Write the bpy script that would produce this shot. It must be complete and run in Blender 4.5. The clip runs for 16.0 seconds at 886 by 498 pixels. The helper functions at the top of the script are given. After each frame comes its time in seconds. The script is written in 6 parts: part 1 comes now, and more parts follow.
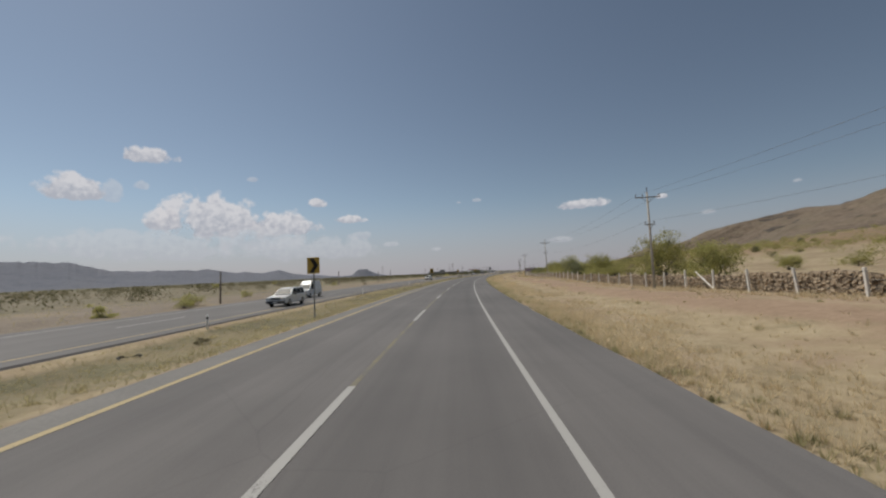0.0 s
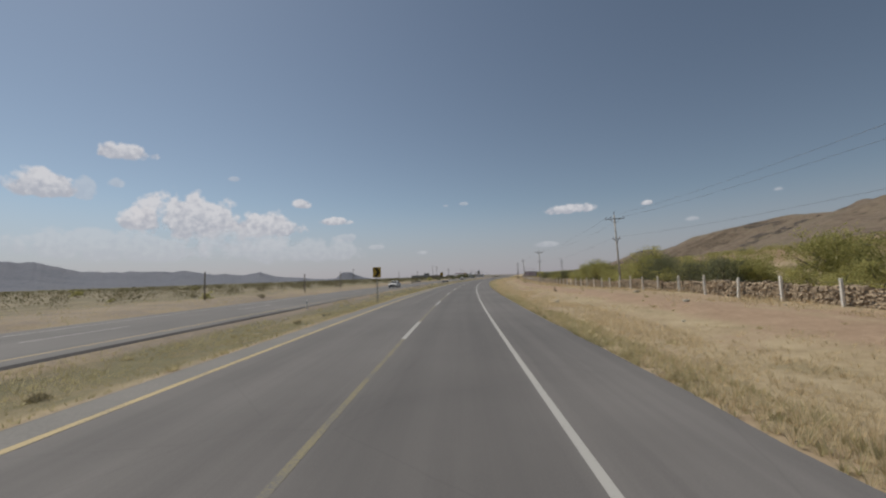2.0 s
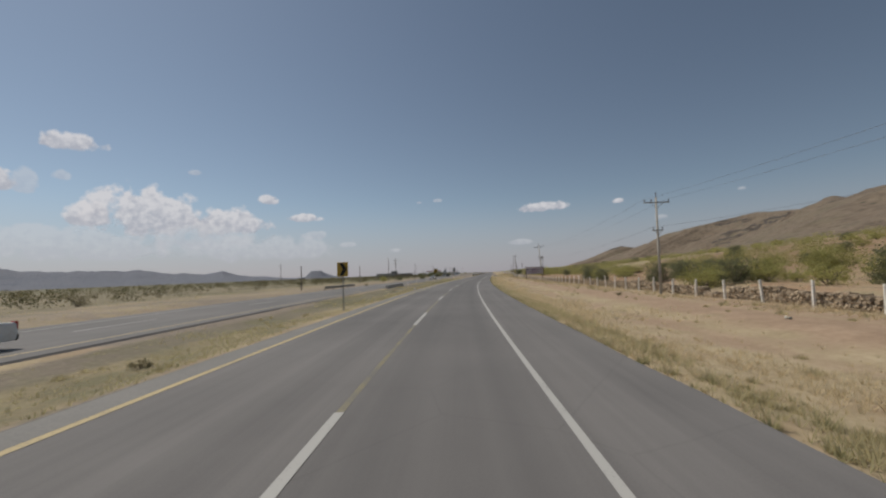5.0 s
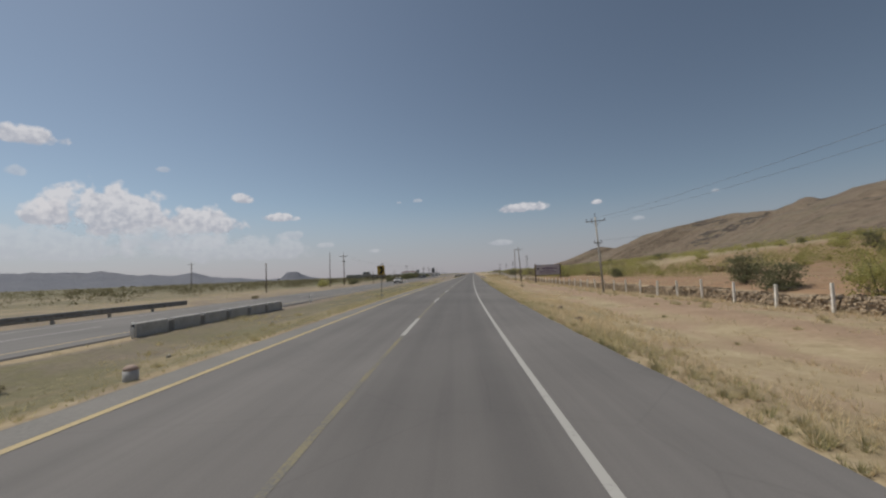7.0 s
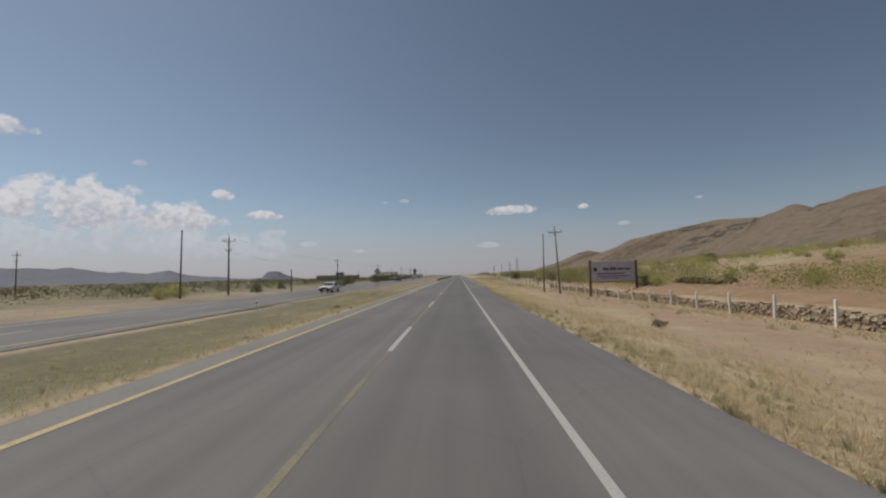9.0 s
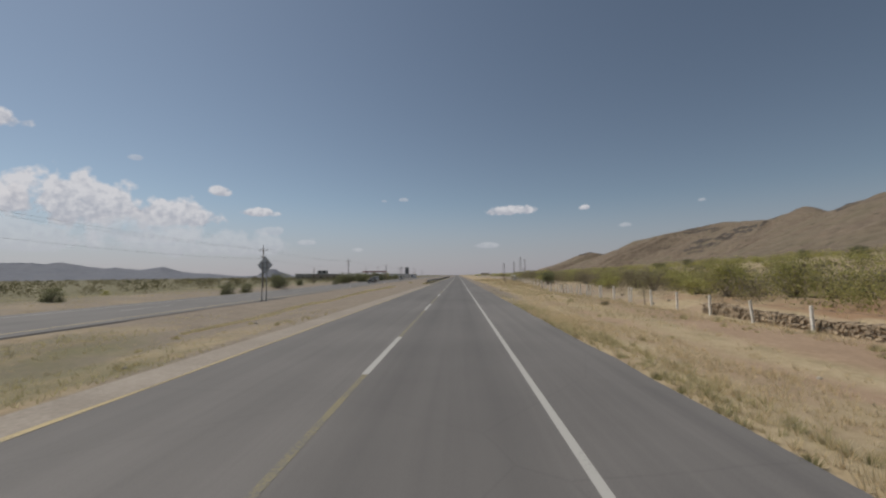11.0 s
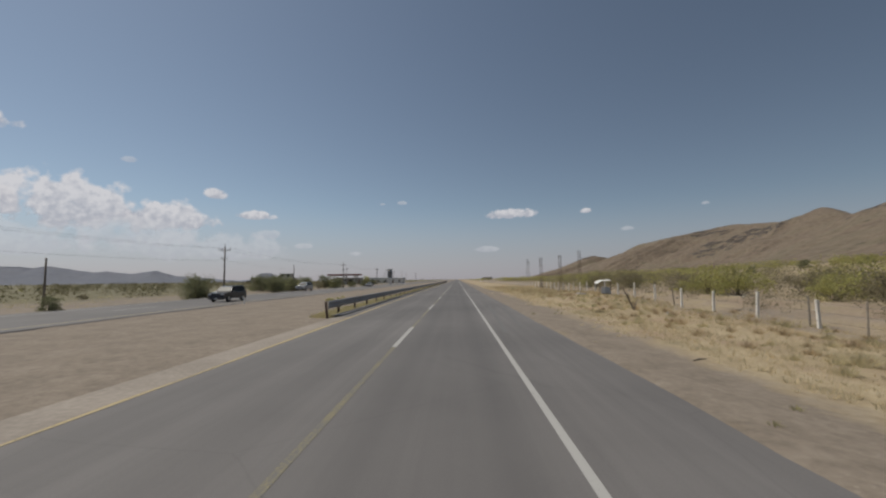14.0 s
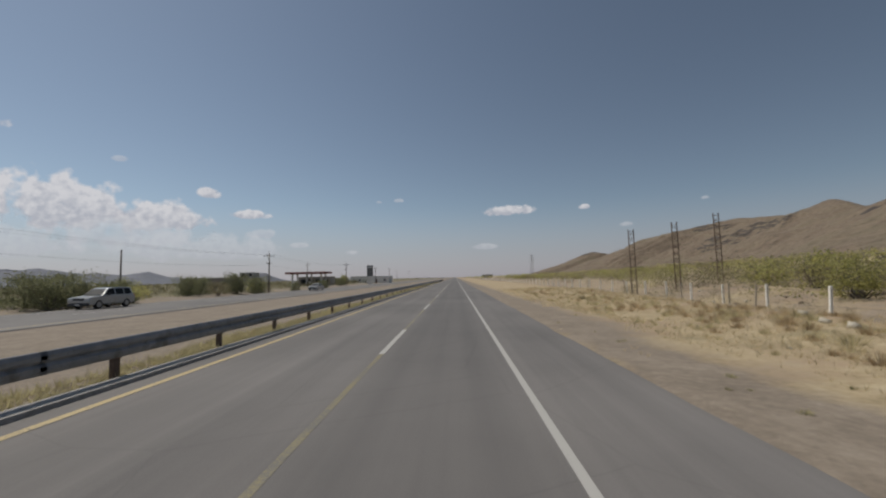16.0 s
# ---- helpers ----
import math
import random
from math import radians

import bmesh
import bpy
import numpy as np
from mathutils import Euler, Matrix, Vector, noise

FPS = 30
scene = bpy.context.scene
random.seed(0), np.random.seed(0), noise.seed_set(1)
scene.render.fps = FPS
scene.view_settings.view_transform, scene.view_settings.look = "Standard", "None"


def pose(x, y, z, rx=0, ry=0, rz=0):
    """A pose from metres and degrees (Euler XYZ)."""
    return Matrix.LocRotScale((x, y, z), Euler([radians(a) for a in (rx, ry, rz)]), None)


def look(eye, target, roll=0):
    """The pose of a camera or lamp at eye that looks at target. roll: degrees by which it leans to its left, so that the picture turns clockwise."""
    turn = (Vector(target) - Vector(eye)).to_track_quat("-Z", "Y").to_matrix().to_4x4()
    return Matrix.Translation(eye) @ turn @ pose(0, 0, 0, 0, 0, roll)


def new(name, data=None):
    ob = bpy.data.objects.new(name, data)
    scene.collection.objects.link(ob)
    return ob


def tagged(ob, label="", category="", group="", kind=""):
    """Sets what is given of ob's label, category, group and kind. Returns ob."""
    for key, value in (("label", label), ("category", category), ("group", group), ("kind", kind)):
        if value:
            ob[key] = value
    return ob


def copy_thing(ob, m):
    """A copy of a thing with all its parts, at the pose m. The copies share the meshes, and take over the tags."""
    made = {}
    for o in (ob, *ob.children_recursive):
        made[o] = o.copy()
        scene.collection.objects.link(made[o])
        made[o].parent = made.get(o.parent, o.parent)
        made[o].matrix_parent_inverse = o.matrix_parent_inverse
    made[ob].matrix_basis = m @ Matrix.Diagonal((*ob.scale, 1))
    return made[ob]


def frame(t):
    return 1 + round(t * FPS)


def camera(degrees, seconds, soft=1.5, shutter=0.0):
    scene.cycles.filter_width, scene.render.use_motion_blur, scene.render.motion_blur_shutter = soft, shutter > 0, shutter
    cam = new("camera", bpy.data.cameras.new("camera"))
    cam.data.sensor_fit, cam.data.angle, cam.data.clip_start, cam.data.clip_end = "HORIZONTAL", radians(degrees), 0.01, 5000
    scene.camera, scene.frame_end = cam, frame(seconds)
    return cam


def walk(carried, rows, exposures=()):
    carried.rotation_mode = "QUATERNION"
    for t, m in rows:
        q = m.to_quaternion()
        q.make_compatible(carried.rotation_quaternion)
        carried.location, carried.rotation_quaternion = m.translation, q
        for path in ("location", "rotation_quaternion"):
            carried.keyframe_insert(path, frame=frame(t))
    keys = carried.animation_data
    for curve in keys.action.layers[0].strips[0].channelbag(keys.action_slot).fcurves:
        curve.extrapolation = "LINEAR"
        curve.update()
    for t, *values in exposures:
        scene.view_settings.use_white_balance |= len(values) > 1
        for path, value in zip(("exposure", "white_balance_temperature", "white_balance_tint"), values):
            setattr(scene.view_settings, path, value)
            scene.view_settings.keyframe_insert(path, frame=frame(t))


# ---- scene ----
cam = camera(96.5, 16.0, soft=2.2)

# Plan of the highway: s runs along the driven lane, u across it (right positive).
HEADING = [(-60, 13.9), (0, 11.02), (25, 9.95), (50, 8.85), (75, 7.7), (98, 6.6), (125, 5.2), (157, 3.25),
           (180, 2.0), (203, 0.95), (220, 0.35), (240, 0.08), (262, 0.0), (5000, 0.0)]
S_LINE = np.arange(-60, 5000, 1.0)
_h = np.interp(S_LINE, [a for a, b in HEADING], [b for a, b in HEADING])
_h = np.radians(np.convolve(np.pad(_h, 7, mode="edge"), np.ones(15) / 15, "valid"))
_dx, _dy = -np.sin(_h), np.cos(_h)
X_LINE = np.concatenate([[0], np.cumsum((_dx[1:] + _dx[:-1]) / 2)])
Y_LINE = np.concatenate([[0], np.cumsum((_dy[1:] + _dy[:-1]) / 2)])
X_LINE, Y_LINE = X_LINE - X_LINE[-1], Y_LINE - Y_LINE[60]
BEND = 60.0


def at(s, u, z=0.0):
    """World place of the plan's (s, u); far from the road rows run straight sideways."""
    x, y, a = np.interp(s, S_LINE, X_LINE), np.interp(s, S_LINE, Y_LINE), np.interp(s, S_LINE, _h)
    near = np.clip(u, -BEND, BEND)
    return np.stack([x + near * np.cos(a) + (u - near), y + near * np.sin(a), z + 0 * x], -1)


def heading(s):
    return math.degrees(np.interp(s, S_LINE, _h))


def spot(s, u, z=0.0, turn=0.0):
    p = at(s, u, z)
    return pose(p[0], p[1], p[2], 0, 0, heading(s) + turn)


EYE = 2.036
WALK = [  # seconds, s, u, pitch, roll, yaw
    (0.0, 0.00, 0.12, 3.48, 2.43, 12.95),
    (0.5, 12.39, 0.09, 3.67, 2.48, 12.38),
    (1.0, 24.71, 0.06, 3.28, 2.08, 12.10),
    (1.5, 36.98, 0.03, 3.69, 2.37, 11.49),
    (2.0, 49.19, 0.00, 3.97, 1.91, 10.95),
    (2.5, 61.33, -0.03, 3.71, 2.00, 10.40),
    (3.0, 73.43, -0.07, 3.68, 2.12, 9.78),
    (3.5, 85.48, -0.12, 3.71, 1.90, 9.14),
    (4.0, 97.48, -0.17, 3.61, 2.19, 8.55),
    (4.5, 109.45, -0.13, 3.58, 2.20, 7.86),
    (5.0, 121.39, -0.08, 3.55, 2.20, 7.18),
    (5.5, 133.32, -0.05, 3.52, 2.20, 6.50),
    (6.0, 145.22, -0.02, 3.49, 2.20, 5.82),
    (6.5, 157.11, -0.01, 3.46, 2.21, 5.14),
    (7.0, 168.99, 0.01, 3.56, 2.33, 4.35),
    (7.5, 180.87, -0.01, 3.57, 2.47, 3.91),
    (8.0, 192.76, -0.02, 3.49, 1.65, 3.35),
    (8.5, 204.65, -0.04, 3.29, 2.12, 2.71),
    (9.0, 216.54, -0.05, 3.77, 1.47, 2.28),
    (9.5, 228.44, -0.03, 3.77, 1.29, 2.24),
    (10.0, 240.35, -0.02, 3.77, 1.11, 2.21),
    (10.5, 252.26, 0.00, 3.77, 0.92, 2.17),
    (11.0, 264.17, 0.02, 3.77, 0.74, 2.14),
    (11.5, 276.09, 0.03, 3.77, 0.56, 2.10),
    (12.0, 288.00, 0.05, 3.81, 0.88, 2.05),
    (12.5, 299.87, 0.05, 3.69, 1.02, 2.00),
    (13.0, 311.71, 0.05, 3.44, 1.77, 1.98),
    (13.5, 323.51, 0.05, 4.32, 0.33, 2.11),
    (14.0, 335.27, 0.02, 4.39, 0.71, 2.06),
    (14.5, 346.97, 0.03, 4.30, 0.93, 1.82),
    (15.0, 358.59, 0.05, 4.14, 0.73, 1.90),
    (15.5, 370.13, 0.08, 4.02, 0.76, 1.80),
    (16.0, 381.60, 0.12, 4.11, 1.31, 1.78),
]
rows = []
for t, s, u, pitch, roll, yaw in WALK:
    p = at(s, u, EYE)
    rows.append((t, pose(p[0], p[1], p[2], 90 + pitch, roll, yaw)))
walk(cam, rows)
scene.view_settings.exposure = 0.0

# ---- light ----
SUN_EL, SUN_AZ = 60.0, 162.0  # azimuth counter-clockwise from +x
world = bpy.data.worlds.new("world")
scene.world = world
world.use_nodes = True
wn, wl = world.node_tree.nodes, world.node_tree.links
sky = wn.new("ShaderNodeTexSky")
sky.sky_type, sky.sun_disc = "NISHITA", False
sky.sun_elevation, sky.sun_rotation = radians(SUN_EL), radians(90 - SUN_AZ)
sky.altitude, sky.air_density, sky.dust_density, sky.ozone_density = 1400, 1.0, 1.4, 0.9
wn["Background"].inputs[1].default_value = 0.0725
tone = wn.new("ShaderNodeHueSaturation")
tone.inputs["Saturation"].default_value = 0.8
tint = wn.new("ShaderNodeMix")
tint.data_type, tint.blend_type = "RGBA", "MULTIPLY"
tint.inputs["Factor"].default_value = 1.0
tint.inputs["B"].default_value = (1.0, 1.05, 1.0, 1)
wl.new(sky.outputs[0], tint.inputs["A"])
wl.new(tint.outputs["Result"], tone.inputs["Color"])
# dust haze over the horizon
wc, wsep = wn.new("ShaderNodeTexCoord"), wn.new("ShaderNodeSeparateXYZ")
wl.new(wc.outputs["Generated"], wsep.inputs[0])
wr = wn.new("ShaderNodeValToRGB")
wr.color_ramp.interpolation = "EASE"
for e, (q, c) in zip(wr.color_ramp.elements, ((0.0, (0.78, 0.78, 0.78, 1)), (0.19, (0, 0, 0, 1)))):
    e.position, e.color = q, c
wl.new(wsep.outputs[2], wr.inputs[0])
wm = wn.new("ShaderNodeMix")
wm.data_type = "RGBA"
wl.new(wr.outputs[0], wm.inputs["Factor"])
wl.new(tone.outputs[0], wm.inputs["A"])
wm.inputs["B"].default_value = (4.85, 4.6, 5.3, 1)
# forward scattering: the sky is brighter on the sun's side
side = wn.new("ShaderNodeVectorMath")
side.operation = "DOT_PRODUCT"
wl.new(wc.outputs["Generated"], side.inputs[0])
side.inputs[1].default_value = (math.cos(radians(SUN_AZ)), math.sin(radians(SUN_AZ)), 0.0)
glow = wn.new("ShaderNodeMath")
glow.operation = "MULTIPLY_ADD"
wl.new(side.outputs["Value"], glow.inputs[0])
glow.inputs[1].default_value, glow.inputs[2].default_value = 0.185, 0.9
lit = wn.new("ShaderNodeVectorMath")
lit.operation = "SCALE"
wl.new(wm.outputs["Result"], lit.inputs[0])
wl.new(glow.outputs[0], lit.inputs["Scale"])
wl.new(lit.outputs[0], wn["Background"].inputs[0])
sun = new("sun", bpy.data.lights.new("sun", "SUN"))
sun.data.energy, sun.data.angle, sun.data.color = 3.1, radians(0.6), (1.0, 0.935, 0.825)
_d = Vector((math.cos(radians(SUN_EL)) * math.cos(radians(SUN_AZ)), math.cos(radians(SUN_EL)) * math.sin(radians(SUN_AZ)), math.sin(radians(SUN_EL))))
sun.matrix_world = look(_d * 50, (0, 0, 0))

# ---- materials ----


def nodes_of(name):
    m = bpy.data.materials.new(name)
    m.use_nodes = True
    nt = m.node_tree
    return m, nt.nodes, nt.links, nt.nodes["Principled BSDF"]


def noise_node(n, l, coord, scale, detail=5, rough=0.6):
    t = n.new("ShaderNodeTexNoise")
    t.inputs["Scale"].default_value, t.inputs["Detail"].default_value, t.inputs["Roughness"].default_value = scale, detail, rough
    l.new(coord, t.inputs["Vector"])
    return t.outputs["Fac"]


def ramp(n, l, fac, stops):
    r = n.new("ShaderNodeValToRGB")
    while len(r.color_ramp.elements) < len(stops):
        r.color_ramp.elements.new(0.5)
    for e, (p, c) in zip(r.color_ramp.elements, stops):
        e.position, e.color = p, (*c, 1) if len(c) == 3 else c
    l.new(fac, r.inputs[0])
    return r.outputs["Color"]


def mix(n, l, fac, a, b, blend="MIX"):
    m = n.new("ShaderNodeMix")
    m.data_type, m.blend_type = "RGBA", blend
    for sock, v in ((m.inputs["Factor"], fac), (m.inputs["A"], a), (m.inputs["B"], b)):
        if isinstance(v, (int, float)):
            sock.default_value = v
        elif isinstance(v, tuple):
            sock.default_value = (*v, 1)
        else:
            l.new(v, sock)
    return m.outputs["Result"]


def calc(n, l, op, a, b, clamp=False):
    m = n.new("ShaderNodeMath")
    m.operation, m.use_clamp = op, clamp
    for sock, v in zip(m.inputs, (a, b)):
        if isinstance(v, (int, float)):
            sock.default_value = v
        else:
            l.new(v, sock)
    return m.outputs[0]


def bump(n, l, bsdf, height, strength, dist):
    b = n.new("ShaderNodeBump")
    b.inputs["Strength"].default_value, b.inputs["Distance"].default_value = strength, dist
    l.new(height, b.inputs["Height"])
    l.new(b.outputs[0], bsdf.inputs["Normal"])


def surface(name, dark, light, scale=3.0, big=0.3, rough=0.8, metal=0.0, bumps=0.3, dist=0.02, stain=None, world_space=False, per_object=0.0):
    """A worn, grained surface: two scales of noise between two tones, an optional stain, fine relief."""
    m, n, l, b = nodes_of(name)
    if world_space:
        coord = n.new("ShaderNodeNewGeometry").outputs["Position"]
    else:
        coord = n.new("ShaderNodeTexCoord").outputs["Object"]
    fine, wide = noise_node(n, l, coord, scale), noise_node(n, l, coord, big, 4)
    f = calc(n, l, "ADD", calc(n, l, "MULTIPLY", fine, 0.55), calc(n, l, "MULTIPLY", wide, 0.45))
    col = ramp(n, l, f, [(0.36, dark), (0.64, light)])
    if stain:
        col = mix(n, l, ramp(n, l, noise_node(n, l, coord, big * 3.1, 6), [(0.56, (0, 0, 0)), (0.68, (0.8, 0.8, 0.8))]), col, stain)
    if per_object:
        info = n.new("ShaderNodeObjectInfo").outputs["Random"]
        hsv = n.new("ShaderNodeHueSaturation")
        l.new(calc(n, l, "ADD", calc(n, l, "MULTIPLY", info, per_object), 1 - per_object / 2), hsv.inputs["Value"])
        l.new(col, hsv.inputs["Color"])
        col = hsv.outputs[0]
    l.new(col, b.inputs["Base Color"])
    b.inputs["Roughness"].default_value, b.inputs["Metallic"].default_value = rough, metal
    if bumps:
        bump(n, l, b, fine, bumps, dist)
    return m


def ground_material():
    """Dry grass, pale dirt, red soil and green scrub, mixed by the plan's own weights and broken up by noise."""
    m, n, l, b = nodes_of("dry_ground")
    pos = n.new("ShaderNodeNewGeometry").outputs["Position"]
    fine, mid, wide = noise_node(n, l, pos, 5.0, 8, 0.7), noise_node(n, l, pos, 0.7, 6, 0.65), noise_node(n, l, pos, 0.06, 5)
    patch = noise_node(n, l, pos, 0.23, 6, 0.62)

    def blend(a, b, share):
        return calc(n, l, "ADD", calc(n, l, "MULTIPLY", a, share), calc(n, l, "MULTIPLY", b, 1 - share))

    straw = ramp(n, l, blend(fine, mid, 0.5), [(0.3, (0.2, 0.151, 0.088)), (0.48, (0.36, 0.282, 0.174)), (0.68, (0.505, 0.418, 0.276))])
    # thin places where reddish earth shows between the tufts, and old grey-green growth
    straw = mix(n, l, ramp(n, l, blend(patch, fine, 0.72), [(0.5, (0, 0, 0)), (0.6, (0.75, 0.75, 0.75))]), straw, (0.335, 0.243, 0.165))
    straw = mix(n, l, ramp(n, l, blend(patch, mid, 0.6), [(0.36, (0.55, 0.55, 0.55)), (0.45, (0, 0, 0))]), straw, (0.25, 0.22, 0.127))
    dirt = ramp(n, l, blend(fine, mid, 0.6), [(0.32, (0.215, 0.144, 0.093)), (0.55, (0.36, 0.254, 0.171)), (0.75, (0.475, 0.358, 0.253))])
    red = ramp(n, l, blend(fine, wide, 0.4), [(0.32, (0.2, 0.118, 0.068)), (0.65, (0.345, 0.222, 0.132))])
    green = ramp(n, l, blend(fine, mid, 0.5), [(0.32, (0.085, 0.08, 0.042)), (0.55, (0.168, 0.15, 0.08)), (0.72, (0.275, 0.232, 0.14))])
    brown = ramp(n, l, blend(fine, mid, 0.6), [(0.32, (0.145, 0.117, 0.09)), (0.52, (0.234, 0.192, 0.15)), (0.72, (0.325, 0.272, 0.218))])
    pebbles = n.new("ShaderNodeTexVoronoi")
    pebbles.inputs["Scale"].default_value = 7.0
    l.new(pos, pebbles.inputs["Vector"])
    grit = calc(n, l, "MULTIPLY", ramp(n, l, pebbles.outputs["Distance"], [(0.12, (1, 1, 1)), (0.2, (0, 0, 0))]), ramp(n, l, mid, [(0.5, (0, 0, 0)), (0.62, (1, 1, 1))]))
    col = straw
    ragged = calc(n, l, "MULTIPLY", calc(n, l, "SUBTRACT", blend(calc(n, l, "ADD", calc(n, l, "MULTIPLY", mid, 0.55), calc(n, l, "MULTIPLY", patch, 0.45)), wide, 0.7), 0.5), 2.4)
    for attr, tone in (("dirt", dirt), ("brown", brown), ("red", red), ("green", green)):
        a = n.new("ShaderNodeAttribute")
        a.attribute_name = attr
        w = calc(n, l, "MULTIPLY", calc(n, l, "SUBTRACT", calc(n, l, "ADD", a.outputs["Fac"], ragged), 0.3), 2.5, True)
        col = mix(n, l, w, col, tone)
    col = mix(n, l, calc(n, l, "MULTIPLY", grit, 0.5), col, (0.4, 0.345, 0.28))
    l.new(col, b.inputs["Base Color"])
    b.inputs["Roughness"].default_value = 0.95
    bump(n, l, b, calc(n, l, "ADD", fine, mid), 0.6, 0.08)
    return m


def asphalt_material(name, lane_marks):
    """Grey worn asphalt with aggregate, patches, and darker wheel tracks along the lanes."""
    m, n, l, b = nodes_of(name)
    pos = n.new("ShaderNodeNewGeometry").outputs["Position"]
    fine, wide = noise_node(n, l, pos, 40.0, 4, 0.8), noise_node(n, l, pos, 0.12, 6, 0.6)
    uv = n.new("ShaderNodeUVMap").outputs[0]
    mp = n.new("ShaderNodeMapping")
    mp.inputs["Scale"].default_value = (1.0, 0.02, 1.0)
    l.new(uv, mp.inputs[0])
    streak = noise_node(n, l, mp.outputs[0], 2.2, 5, 0.65)
    f = calc(n, l, "ADD", calc(n, l, "ADD", calc(n, l, "MULTIPLY", fine, 0.25), calc(n, l, "MULTIPLY", wide, 0.42)), calc(n, l, "MULTIPLY", streak, 0.33))
    col = ramp(n, l, f, [(0.36, (0.108, 0.102, 0.1)), (0.5, (0.152, 0.143, 0.138)), (0.64, (0.193, 0.181, 0.174))])
    sep = n.new("ShaderNodeSeparateXYZ")
    l.new(uv, sep.inputs[0])
    for centre, width, amount in lane_marks:
        d = calc(n, l, "ABSOLUTE", calc(n, l, "SUBTRACT", sep.outputs[0], centre), 0)
        w = calc(n, l, "MULTIPLY", calc(n, l, "SUBTRACT", 1.0, calc(n, l, "DIVIDE", d, width), True), amount)
        col = mix(n, l, calc(n, l, "MULTIPLY", w, calc(n, l, "ADD", streak, 0.3)), col, (0.055, 0.054, 0.055))
    cr = n.new("ShaderNodeTexVoronoi")
    cr.feature, cr.inputs["Scale"].default_value = "DISTANCE_TO_EDGE", 0.23
    warp = mix(n, l, 0.12, pos, noise_col(n, l, pos, 0.9), "ADD")
    l.new(warp, cr.inputs["Vector"])
    crack = ramp(n, l, cr.outputs["Distance"], [(0.0, (0.14, 0.14, 0.14)), (0.005, (0, 0, 0))])
    col = mix(n, l, crack, col, (0.04, 0.038, 0.036))
    l.new(col, b.inputs["Base Color"])
    b.inputs["Roughness"].default_value = 0.78
    b.inputs["Specular IOR Level"].default_value = 0.35
    bump(n, l, b, fine, 0.25, 0.01)
    return m


def noise_col(n, l, coord, scale):
    t = n.new("ShaderNodeTexNoise")
    t.inputs["Scale"].default_value = scale
    l.new(coord, t.inputs["Vector"])
    return t.outputs["Color"]


def paint_material(name, tone, wear):
    """Road paint, worn through to the asphalt in specks."""
    m, n, l, b = nodes_of(name)
    pos = n.new("ShaderNodeNewGeometry").outputs["Position"]
    fine, wide = noise_node(n, l, pos, 22.0, 5, 0.75), noise_node(n, l, pos, 0.8, 5)
    f = calc(n, l, "ADD", calc(n, l, "MULTIPLY", fine, 0.6), calc(n, l, "MULTIPLY", wide, 0.4))
    hold = ramp(n, l, f, [(wear - 0.06, (0.0, 0.0, 0.0)), (wear + 0.06, (1, 1, 1))])
    l.new(mix(n, l, hold, (0.13, 0.125, 0.12), tone), b.inputs["Base Color"])
    b.inputs["Roughness"].default_value = 0.7
    return m


M_GROUND = ground_material()
M_ROAD = asphalt_material("asphalt", [(-1.15, 0.9, 0.42), (0.55, 0.9, 0.42), (-0.3, 0.6, 0.25), (-4.9, 0.8, 0.2), (-3.1, 0.8, 0.2)])
M_ROAD_FAR = asphalt_material("asphalt_grey", [])
M_WHITE_PAINT = paint_material("white_road_paint", (0.38, 0.37, 0.35), 0.38)
M_YELLOW_PAINT = paint_material("yellow_road_paint", (0.45, 0.355, 0.19), 0.41)
M_OLD_YELLOW = paint_material("old_yellow_road_paint", (0.215, 0.186, 0.11), 0.49)
M_SHOULDER = surface("pale_shoulder_asphalt", (0.155, 0.148, 0.138), (0.215, 0.203, 0.188), 14, 0.5, world_space=True)
M_KERB = surface("kerb_concrete", (0.2, 0.19, 0.18), (0.32, 0.305, 0.29), 8, 0.6, world_space=True)
M_POST = surface("whitewashed_concrete", (0.66, 0.62, 0.56), (0.86, 0.825, 0.76), 9, 1.2, stain=(0.48, 0.43, 0.36), per_object=0.2)
M_POST_OLD = surface("old_grey_stay", (0.24, 0.2, 0.16), (0.42, 0.37, 0.3), 9, 1.2, per_object=0.3)
M_STONE = surface("fieldstone", (0.14, 0.1, 0.065), (0.34, 0.26, 0.17), 6, 1.0, bumps=0.6, per_object=0.6, world_space=True)
M_POLE = surface("weathered_pole_wood", (0.12, 0.1, 0.085), (0.24, 0.21, 0.18), 7, 0.8)
M_POLE_GREY = surface("grey_concrete_pole", (0.3, 0.28, 0.25), (0.43, 0.405, 0.365), 7, 0.8)
M_WIRE = surface("aluminium_wire", (0.12, 0.12, 0.12), (0.2, 0.2, 0.2), 5, 1, rough=0.5, metal=0.6, bumps=0)
M_INSULATOR = surface("brown_porcelain", (0.08, 0.05, 0.04), (0.14, 0.1, 0.08), 6, 2, rough=0.3, bumps=0)
M_GALV = surface("galvanised_steel", (0.2, 0.2, 0.2), (0.34, 0.34, 0.33), 6, 0.8, rough=0.55, metal=0.5, stain=(0.13, 0.12, 0.11))
M_RAIL = surface("weathered_guardrail_steel", (0.17, 0.176, 0.187), (0.27, 0.275, 0.285), 5, 0.7, rough=0.5, metal=0.2, stain=(0.12, 0.11, 0.1))
M_RUST = surface("rusty_steel", (0.09, 0.06, 0.045), (0.17, 0.12, 0.09), 9, 1.2, rough=0.85)

# ---- building helpers ----


